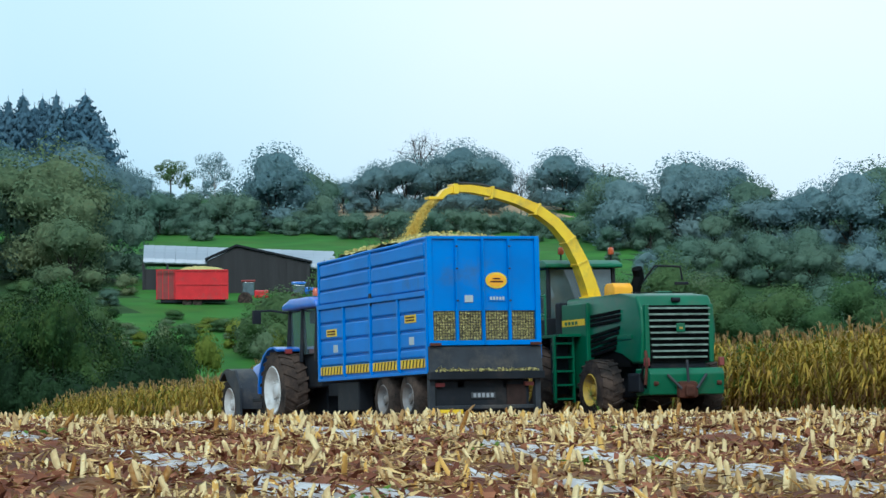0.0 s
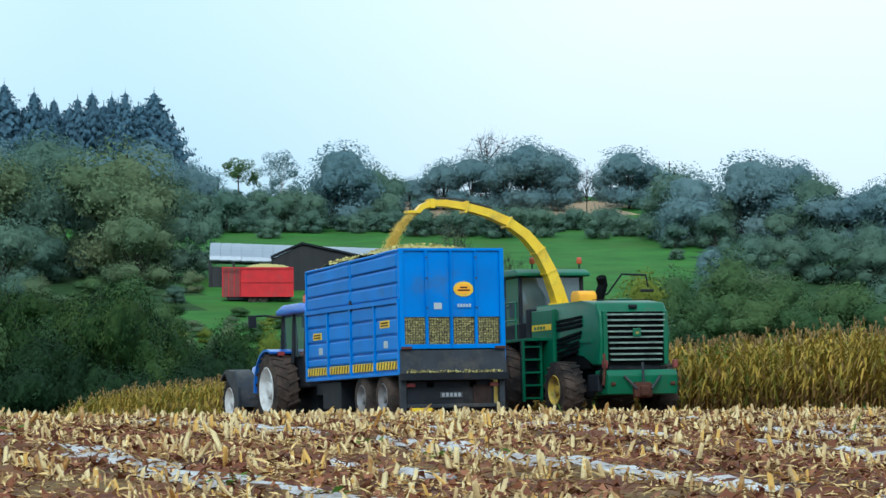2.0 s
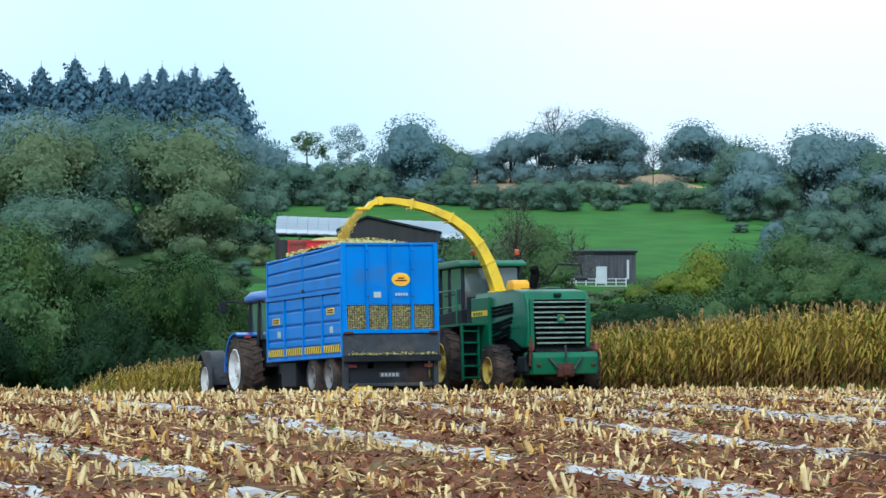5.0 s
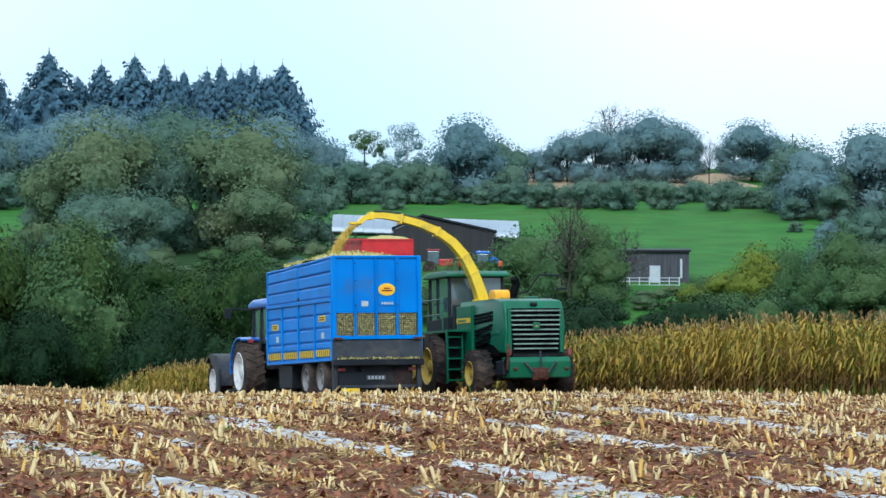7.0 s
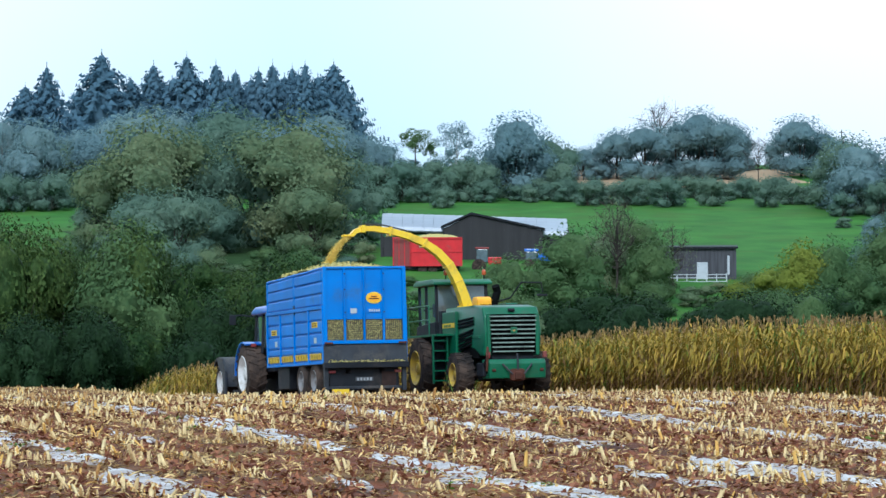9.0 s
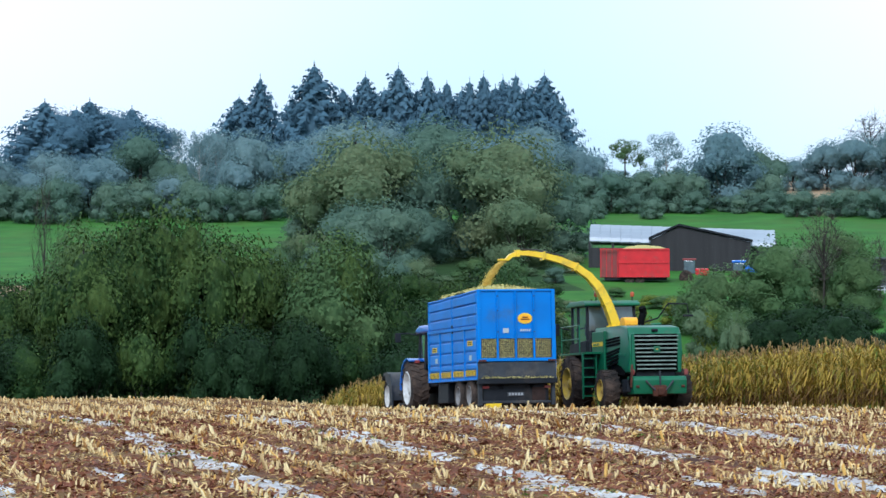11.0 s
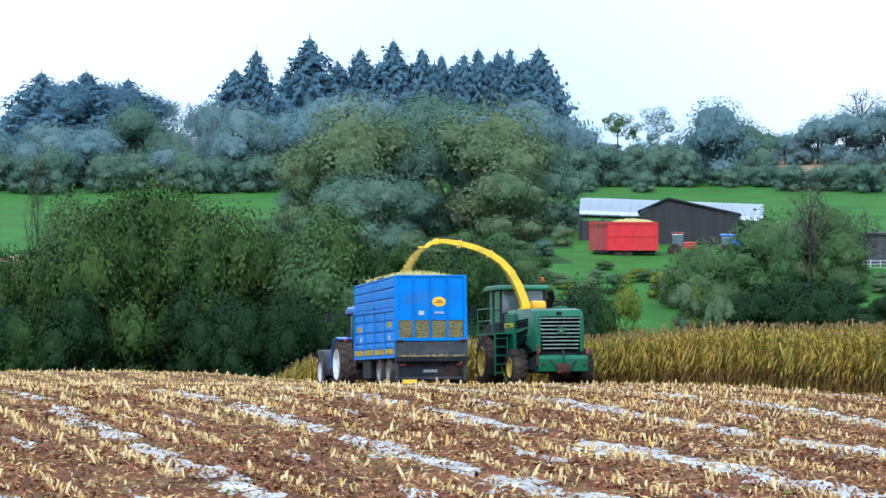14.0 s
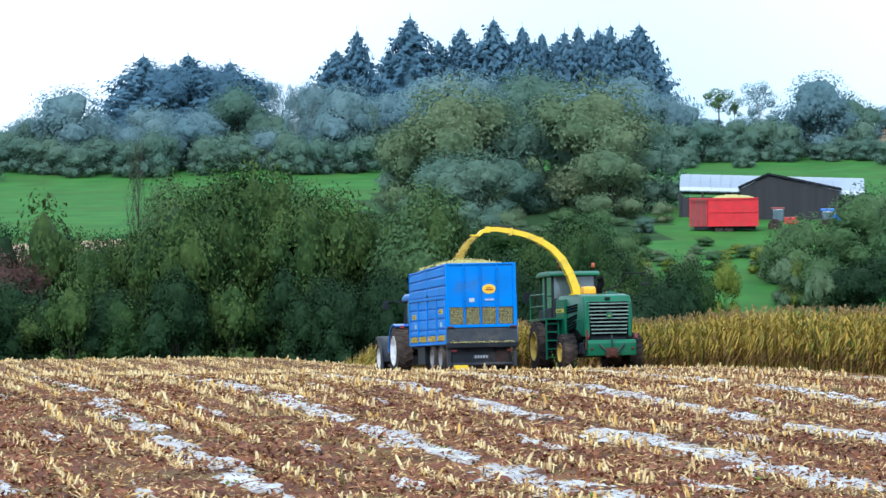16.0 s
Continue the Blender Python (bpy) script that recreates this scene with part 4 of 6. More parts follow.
def far_tractor():
    d = 705
    m = farm_frame(18.35, d)
    k = d * math.pi / 180
    z = 2.3 + d * math.tan(radians(0.98)) - foot(m)
    e = thing("parked_tractor", (0, 0, 0), "distant red and dark tractor coupled to the red trailer", "tractor", frame_of=m)
    part("bonnet", B(1.2, 4.2, -0.8, 0.8, z + 0.6, z + 2.2, 0.2), RED, e)
    part("cab", B(-1.4, 1.2, -1, 1, z + 1.0, z + 4.0, 0.2), GLASS, e)
    part("roof", B(-1.6, 1.4, -1.2, 1.2, z + 4.0, z + 4.4, 0.12), DARKRED, e)
    for x, r in ((-0.8, 1.6), (3.4, 1.0)):
        w = part("wheel", lathe(bmesh.new(), [(0, r * 0.85), (0.1, r), (0.6, r), (0.7, r * 0.85)], (0, 0, 0), 20), RUBBER, e)
        w.matrix_local = Matrix.Translation((x, -1.5, z - 1.4 + r)) @ Matrix.Rotation(radians(90), 4, "Z")
    m2 = farm_frame(19.25, 715)
    z2 = 2.3 + 715 * math.tan(radians(1.2)) - foot(m2)
    c = thing("blue_tractor", (0, 0, 0), "distant blue tractor parked in the yard", "tractor", frame_of=m2)
    part("bonnet", B(1.0, 4.0, -0.8, 0.8, z2 - 1.4, z2 + 0.2, 0.2), TBLUE, c)
    part("cab", B(-1.6, 1.0, -1, 1, z2 - 1.4, z2 + 0.7, 0.2), GLASS, c)
    part("roof", B(-1.9, 1.3, -1.2, 1.2, z2 + 0.7, z2 + 1.3, 0.15), TBLUE, c)
    for x, r in ((-0.8, 1.5), (3.2, 1.0)):
        w = part("wheel", lathe(bmesh.new(), [(0, r * 0.85), (0.1, r), (0.6, r), (0.7, r * 0.85)], (0, 0, 0), 20), RUBBER, c)
        w.matrix_local = Matrix.Translation((x, -1.5, z2 - 4 + r)) @ Matrix.Rotation(radians(90), 4, "Z")


def low_shed():
    d = 690
    m = farm_frame(22.1, d)
    k = d * math.pi / 180
    zt, zb = 2.3 + d * math.tan(radians(1.33)) - foot(m), 2.3 + d * math.tan(radians(0.7)) - foot(m)
    e = thing("low_shed", (0, 0, 0), "low dark shed with flat sheet roof and white door", "shed", frame_of=m)
    part("wall", B(-0.6 * k, 0.78 * k, 0, 9, zb - 3, zt - 0.4), SHEDGREY, e)
    part("roof", prism(bmesh.new(), [(-0.6, zt - 0.5), (-0.6, zt - 0.1), (10, zt + 0.5), (10, zt + 0.1)], -0.63 * k, 0.81 * k), DARK, e, "thin dark roof")
    part("door", B(0.08 * k, 0.27 * k, -0.15, 0.05, zb, zt - 3.4), WHITEP, e, "white door")
    part("window", B(0.62 * k, 0.66 * k, -0.12, 0.05, zb + 1.5, zt - 2), WHITEP, e, "narrow white window")
    w = thing("white_tank", (-0.75 * k, 1, zb), "pale plastic tank beside the shed", "tank", frame_of=m)
    part("body", B(-0.85 * k, -0.66 * k, 0, 2.2, zb, zb + 2.6, 0.3), WHITEP, w)
    f = thing("yard_fence", (0, -5, zb - 1), "white post-and-rail fence before the shed", "fence", frame_of=m)
    for i in range(7):
        x = (-0.45 + 1.05 * i / 6) * k
        part("post", B(x - 0.12, x + 0.12, -5.1, -4.9, zb - 3, zb + 1.7), WHITEP, f)
    for z in (zb - 0.1, zb + 0.7, zb + 1.4):
        part("rail", B(-0.45 * k, 0.6 * k, -5.16, -5.06, z, z + 0.16), WHITEP, f)


def old_wall():
    m = farm_frame(13.35, 700)
    z = 2.3 + 700 * math.tan(radians(0.9)) - foot(m)
    e = thing("stone_outbuilding", (0, 0, 0), "small grey roofless stone building among trees", "building", frame_of=m)
    part("wall", B(-1.7, 1.4, -4, -3.2, -4, z + 3.2), STONE, e)
    part("wall", B(-2.3, -1.75, -4, 2, -4, z + 4.2), STONE, e)
    # solid dark block stands for the shade inside the doorway
    part("opening", B(1.4, 4.6, -3.6, -3.0, -4, z + 2.6), BARNDARK, e, "dark block painted as doorway shade")
    x, y, zz = spot(24.73, 1050)
    p = thing("utility_pole", (x, y, zz), "thin wooden utility pole on the skyline", "pole")
    h = 2.3 + FAR * 1050 * math.tan(radians(3.38)) - zz
    part("post", tube(bmesh.new(), [(x, y, zz - 1), (x, y, zz + h)], 0.32, 8, 0.22), BARK, p)
    part("crossarm", B(x - 1.2, x + 1.2, y - 0.15, y + 0.15, zz + h - 1.4, zz + h - 1.1), BARK, p)


barn()
red_trailer()
far_tractor()
low_shed()
old_wall()

# ---------- the working machines ----------
VF = pose(0, 0, 0, -1.81, -0.5)
G0 = 0.27


def wheel(parent, x, y, z, r, w, rim, rim_r, lugs=0, outer=-1, label=""):
    """A wheel on an axle along x: tyre with lugs, dished rim, hub and bolts. outer: the side of the visible face."""
    s = outer
    tyre = part("wheel", lathe(bmesh.new(), [(-w / 2, rim_r), (-w / 2 - 0.005, r * 0.82), (-w / 2 + 0.03, r * 0.94), (-w / 2 + 0.1, r * (0.965 if lugs else 1.0)), (w / 2 - 0.1, r * (0.965 if lugs else 1.0)), (w / 2 - 0.03, r * 0.94), (w / 2 + 0.005, r * 0.82), (w / 2, rim_r)], (x, y, z), 44, False), RUBBER, parent, "muddy black tyre", True)
    bm = bmesh.new()
    for k in range(lugs):
        for side in (-1, 1):
            a = (k + (0.5 if side > 0 else 0)) * 2 * math.pi / lugs
            vs = []
            for f, da in ((0.02, 0.0), (1.0, -0.16)):
                for dt in (-0.02, 0.028):
                    for rr in (r * 0.93, r * (1.0 if f < 0.5 else 0.985)):
                        aa = a + da + dt / r * 1.4
                        vs.append(bm.verts.new((x + side * f * w * 0.5, y + math.cos(aa) * rr, z + math.sin(aa) * rr)))
            for q in ((0, 1, 3, 2), (4, 5, 7, 6), (0, 1, 5, 4), (2, 3, 7, 6), (1, 3, 7, 5)):
                bm.faces.new([vs[i] for i in q])
    if lugs:
        part("tread", bm, RUBBER, tyre, "mud-caked tread lugs")
    else:
        bm.free()
    o = s * w / 2
    part("rim", lathe(bmesh.new(), [(o * 1.01, rim_r * 1.02), (o * 1.06, rim_r * 0.98), (o * 0.8, rim_r * 0.86), (o * 0.45, rim_r * 0.6), (o * 0.5, rim_r * 0.35), (o * 0.8, rim_r * 0.3), (o * 0.85, rim_r * 0.12), (o * 0.9, rim_r * 0.02)], (x, y, z), 32, False), rim, tyre, label, True)
    for k in range(8):
        a = k * math.pi / 4
        yy, zz = y + math.cos(a) * rim_r * 0.47, z + math.sin(a) * rim_r * 0.47
        part("bolt", lathe(bmesh.new(), [(o * 0.4, 0.022), (o * 0.72, 0.02)], (x, yy, zz), 6), rim, tyre)


def chip_cloud(name, pts, size, r, label, surface=None):
    v, f = leaf_cards(pts, r.normal(0, 1, pts.shape), size, r)
    ob = new(name, raw_mesh(name, v, f, [surface or CHOP]))
    ob.matrix_world = VF
    return tagged(ob, label, "silage", kind="stuff")


def silage_trailer():
    e = thing("silage_trailer", (0, 2.0, G0), "tall bright blue high-sided silage trailer, grimy below, being filled", "trailer", frame_of=VF)
    X, L, ZB, ZS, ZR, ZF = 1.225, 6.4, 1.35, 2.9, 4.02, 3.87

    def top(y):
        return ZR + (ZF - ZR) * y / L + 0.008 * math.sin(y * 2.3)

    for s in (-1, 1):
        side = part("side_wall", box(bmesh.new(), min(s * (X - 0.06), s * (X - 0.02)), max(s * (X - 0.06), s * (X - 0.02)), 0.02, L, ZB, ZS), BLUE, e)
        bm = bmesh.new()
        n = 24
        cols = []
        for i in range(n + 1):
            y = L * i / n
            cols.append([bm.verts.new((s * (X - 0.03 + 0.02 * math.sin(y * 1.7 + 1) * f + dx), y, ZS + (top(y) - ZS) * f)) for dx in (0, -0.04) for f in (0, 0.5, 1)])
        for a, b in zip(cols, cols[1:]):
            for q in ((0, 1), (1, 2), (2, 5), (5, 4), (4, 3)):
                bm.faces.new((a[q[0]], a[q[1]], b[q[1]], b[q[0]]))
        ext = part("side_extension", bm, BLUE, e, "slightly bowed upper extension", True)

        def strip(parent, name, y0, y1, z0, z1, out=0.0, m=BLUE, bev=0.008):
            xa, xb = s * (X - 0.03), s * (X + 0.012 + out)
            return part(name, B(min(xa, xb), max(xa, xb), y0, y1, z0, z1, bev), m, parent)

        for y in (0.0, 1.57, 3.17, 4.77, L - 0.1):
            strip(side, "post", y, y + 0.1, ZB + 0.003, ZS - 0.04, 0.028)
        for k in range(4):
            for z0, z1 in ((1.4, 1.8), (1.84, 2.16), (2.2, 2.52), (2.56, 2.84)):
                if z0 < 1.5:
                    z0 = 1.63
                xi, xo = s * (X - 0.03), s * (X + 0.008)
                part("pressed_panel", B(min(xi, xo), max(xi, xo), 0.115 + k * 1.6, 1.555 + k * 1.6, z0, z1, 0.034), BLUE, side)
        strip(side, "bottom_rail", 0, L, ZB - 0.06, ZB, 0.03)
        strip(side, "seam_rail", 0, L, ZS - 0.04, ZS + 0.06, 0.035)
        for k in range(2):
            y0, y1 = 0.09 + k * 3.16, 3.14 + k * 3.16
            t0, t1 = top(y0) - ZR, top(y1) - ZR
            for z0, z1 in ((2.98, 3.28), (3.32, 3.62), (3.66, 3.95)):
                xi, xo = s * (X - 0.045), s * (X + 0.012)
                bm = B(min(xi, xo), max(xi, xo), y0, y1, z0, z1, 0.036)
                for v in bm.verts:
                    v.co.z += (t0 + (t1 - t0) * (v.co.y - y0) / (y1 - y0)) * (v.co.z - 2.95) / 1.05
                    v.co.x += s * 0.02 * math.sin(v.co.y * 1.7 + 1) * (v.co.z - 2.95)
                part("pressed_panel", bm, BLUE, ext)
        strip(ext, "post", 3.16, 3.22, ZS + 0.06, top(3.2), 0.0)
        strip(ext, "post", 0.0, 0.07, ZS + 0.06, top(0), 0.0)
        strip(ext, "post", L - 0.07, L, ZS + 0.06, top(L), 0.0)
        strip(ext, "hinge", 3.13, 3.25, ZS - 0.1, ZS + 0.16, 0.02, DARK)
        bm = bmesh.new()
        tube(bm, [(s * (X - 0.02), L * i / 10, top(L * i / 10)) for i in range(11)], 0.035, 6)
        part("top_rail", bm, BLUE, ext)
        if s < 0:
            for k in range(4):
                y0 = 0.16 + k * 1.6
                hz = strip(side, "hazard_board", y0, y0 + 1.36, 1.42, 1.6, 0.0, YELLOW, 0.003)
                for j in range(7):
                    bm = bmesh.new()
                    xo = s * (X + 0.017)
                    ya = y0 + 0.1 + j * 0.185
                    vs = [bm.verts.new(c) for c in ((xo, ya, 1.425), (xo, ya + 0.055, 1.425), (xo, ya - 0.005, 1.595), (xo, ya - 0.06, 1.595), (xo * 0.997, ya, 1.425), (xo * 0.997, ya + 0.055, 1.425), (xo * 0.997, ya - 0.005, 1.595), (xo * 0.997, ya - 0.06, 1.595))]
                    for q in ((0, 1, 2, 3), (0, 1, 5, 4), (1, 2, 6, 5), (2, 3, 7, 6), (3, 0, 4, 7)):
                        bm.faces.new([vs[i] for i in q])
                    part("stripe", bm, DARK, hz, "dark slanted stripe")
            for y, z in ((0.62, 2.42), (5.25, 2.32)):
                st = strip(side, "sticker", y, y + 0.62, z - 0.07, z + 0.09, 0.004, YELLOW, 0.002)
                for j in range(2):
                    part("text_bar", B(s * (X + 0.024), s * (X + 0.016), y + 0.08, y + 0.54, z - 0.035 + j * 0.06, z - 0.005 + j * 0.06), RUST, st)
            for y in (0.75, 5.2):
                strip(side, "sticker", y, y + 0.26, 1.9, 2.06, 0.004, PALE, 0.002)
    fw = part("front_wall", B(-X, X, L - 0.05, L, ZB, ZF), BLUE, e)
    part("floor", B(-X + 0.05, X - 0.05, 0.05, L - 0.05, ZB - 0.08, ZB), DARK, e)
    # tailgate
    t = part("tailgate", B(-1.17, 1.17, -0.01, 0.03, 2.55, ZR - 0.02), BLUE, e, "blue tailgate with mesh windows")
    for x in (-1.235, -0.63, -0.05, 0.53, 1.13):
        w = 0.105 if abs(x) > 1 else 0.06
        part("post", B(x, x + w, -0.06, 0.028, 1.86, ZR, 0.008), BLUE, t)
    for z, h in ((ZR - 0.02, 0.06), (1.85, 0.1)):
        part("crossrail", B(-1.23, 1.23, -0.055, 0.032, z, z + h, 0.01), BLUE, t)
    part("lock_bar", tube(bmesh.new(), [(-0.02, -0.075, 1.9), (-0.02, -0.075, ZR + 0.03)], 0.018, 6), BLUE, t)
    for k, x in enumerate((-1.13, -0.57, 0.01, 0.59)):
        wdw = part("mesh_window", B(x + 0.005, x + 0.535, 0.03, 0.05, 1.95, 2.55), CHOPDARK, t, "mesh window packed with chopped maize")
        bm = bmesh.new()
        for j in range(11):
            zz = 1.98 + j * 0.055
            tube(bm, [(x, 0.0, zz), (x + 0.54, 0.0, zz)], 0.005, 4)
        for j in range(9):
            xx = x + 0.03 + j * 0.06
            tube(bm, [(xx, 0.0, 1.95), (xx, 0.0, 2.55)], 0.005, 4)
        part("mesh", bm, GREYST, wdw, "rusting wire mesh")
        r = np.random.default_rng(20 + k)
        p = np.stack([r.uniform(x + 0.02, x + 0.52, 260), r.uniform(0.006, 0.03, 260), r.uniform(1.96, 2.54, 260)], 1)
        v, f = leaf_cards(p, np.tile([0.0, -1.0, 0.3], (260, 1)), 0.03, r)
        me = raw_mesh("maize_filling", v - np.array(ORIGIN[wdw.name]), f, [CHOP])
        ch = new("maize_filling", me)
        ch.parent = wdw
    sg = part("sign", disc_y(bmesh.new(), 0.28, 3.16, 0.235, 0.165, -0.03, 0.02), YELLOW, t, "oval yellow maker's sign")
    part("emblem", disc_y(bmesh.new(), 0.28, 3.16, 0.19, 0.12, -0.036, 0.008), ORANGE, sg)
    part("text_bar", B(0.14, 0.42, -0.046, -0.034, 3.12, 3.15), RUST, sg)
    part("text_bar", B(0.2, 0.36, -0.046, -0.034, 3.18, 3.21), RUST, sg)
    part("sticker", B(-0.42, -0.24, -0.03, -0.008, 2.72, 2.86), PALE, t)
    st = part("sticker", B(0.1, 0.47, -0.03, -0.008, 2.74, 2.85), BLUE, t)
    for j in range(5):
        part("text_bar", B(0.13 + j * 0.068, 0.175 + j * 0.068, -0.036, -0.028, 2.765, 2.83), PALE, st)
    for s in (-1, 1):
        part("gate_hinge", B(s * 1.1 - 0.12, s * 1.1 + 0.12, -0.1, -0.055, 1.84, 1.9, 0.01), RUST, t)
    for x in (-0.6, 0.56):
        bar = part("gate_bar", B(x - 0.02, x + 0.02, -0.075, -0.055, 2.6, ZR - 0.05, 0.006), BLUE, t)
        for z in (2.75, 3.4, 3.85):
            part("rivet", lathe(bmesh.new(), [(-0.02, 0.018), (0.02, 0.018)], (x, -0.08, z), 6), GREYST, bar)
    for s in (-1, 1):
        for y in (1.0, 3.2, 5.4):
            part("side_lamp", B(min(s * 1.2, s * 1.262), max(s * 1.2, s * 1.262), y, y + 0.12, 1.3, 1.345, 0.008), ORANGE, e, "small amber side lamp")
    # underside at the rear
    r = part("rear_board", prism(bmesh.new(), [(-0.10, 1.2), (-0.02, 1.83), (0.06, 1.83), (0.02, 1.2)], -1.24, 1.24, 0.012), GREYST, e, "mud-splashed grey steel rear board")
    part("sill", B(-1.26, 1.26, -0.14, 0.05, 1.16, 1.32, 0.015), DARK, r)
    rr = np.random.default_rng(8)
    p = np.stack([rr.uniform(-1.15, 1.15, 240), rr.uniform(-0.16, -0.08, 240), 1.33 + np.abs(rr.normal(0, 0.025, 240))], 1)
    chip_cloud("maize_scraps", p, 0.03, rr, "scraps of chopped maize caught on the rear sill")
    lp = part("rear_panel", B(-1.05, 1.0, 0.1, 0.14, 0.52, 1.16, 0.01), DARK, e)
    part("bumper_bar", B(-1.2, 1.1, 0.05, 0.12, 0.56, 0.64, 0.015), GREYST, e)
    pl = part("number_plate", B(-0.28, 0.24, 0.07, 0.098, 0.78, 0.9), PLATE, lp)
    for j in range(5):
        part("plate_bar", B(-0.24 + j * 0.095, -0.185 + j * 0.095, 0.06, 0.075, 0.8, 0.88), BARS, pl)
    part("mudflap", B(0.5, 0.92, 0.07, 0.095, 0.64, 1.05), MUDFLAP, lp, "muddy dark mudflap")
    for s in (-1, 1):
        part("rear_leg", B(s * 1.16 - 0.06, s * 1.16 + 0.06, 0.0, 0.14, 0.5, 1.2, 0.01), GREYST, e)
        part("tail_lamp", B(s * 0.98 - 0.1, s * 0.98 + 0.1, 0.02, 0.1, 1.02, 1.1, 0.01), DARKRED, e)
    part("reflector_board", B(-1.0, -0.5, 0.0, 0.04, 0.36, 0.56, 0.005), YELLOW, e, "yellow reflector board")
    for s in (-1, 1):
        part("chassis_rail", B(s * 0.5 - 0.08, s * 0.5 + 0.08, 0.1, 7.6, 1.0, 1.27), DARK, e)
        for y in (1.2, 2.62):
            wheel(e, s * 1.0, y, G0 + 0.555, 0.555, 0.42, RIMG, 0.3, 0, s, "dirty grey steel rim")
        part("storage_box", B(min(s * 1.15, s * 0.8), max(s * 1.15, s * 0.8), 4.2, 5.5, 0.62, 1.25, 0.03), DARK, e, "dark side box")
    for y in (1.2, 2.62):
        part("axle", tube(bmesh.new(), [(-1, y, 0.82), (1, y, 0.82)], 0.07, 8), DARK, e)
    part("drawbar", prism(bmesh.new(), [(6.0, 0.95), (6.0, 1.2), (7.9, 0.95), (7.9, 0.78)], -0.14, 0.14, 0.02), DARK, e)


def maize_load():
    r = np.random.default_rng(5)
    n, k = 44, 18
    yy, xx = np.meshgrid(np.linspace(0.08, 6.3, n), np.linspace(-1.16, 1.16, k), indexing="ij")
    zz = 3.8 + (0.42 * np.exp(-((yy - 2.0) / 1.7) ** 2) + 0.3 * np.exp(-((yy - 4.7) / 1.2) ** 2)) * np.cos(xx / 1.16 * 0.9) + r.normal(0, 0.025, xx.shape)
    idx = np.arange(n * k).reshape(n, k)
    q = np.stack([idx[:-1, :-1], idx[1:, :-1], idx[1:, 1:], idx[:-1, 1:]], -1).reshape(-1, 4)
    ob = new("maize_load", raw_mesh("maize_load", np.stack([xx.ravel(), yy.ravel(), zz.ravel()], 1), q, [CHOP], None, True))
    ob.matrix_world = VF
    tagged(ob, "pale yellow chopped maize heaped in the blue trailer", "silage", kind="stuff")
    m = 1800
    y, x = r.uniform(0.1, 6.2, m), r.uniform(-1.15, 1.15, m)
    z = 3.82 + (0.42 * np.exp(-((y - 2.0) / 1.7) ** 2) + 0.3 * np.exp(-((y - 4.7) / 1.2) ** 2)) * np.cos(x / 1.16 * 0.9) + r.uniform(0, 0.05, m)
    chip_cloud("maize_chips", np.stack([x, y, z], 1), 0.03, r, "loose chopped maize on top of the load")
    m = 9000
    f = r.uniform(0, 1, m) ** 0.9
    px = 0.98 - 1.05 * f
    pz = 5.2 - 0.35 * f - 0.95 * f * f
    spread = 0.022 + 0.05 * f
    p = np.stack([px + r.normal(0, 1, m) * spread, 4.7 + r.normal(0, 1, m) * spread * 1.2 - 0.5 * f, pz + r.normal(0, 1, m) * spread], 1)
    chip_cloud("maize_stream", p, 0.018, r, "stream of chopped maize leaving the spout", STREAM)


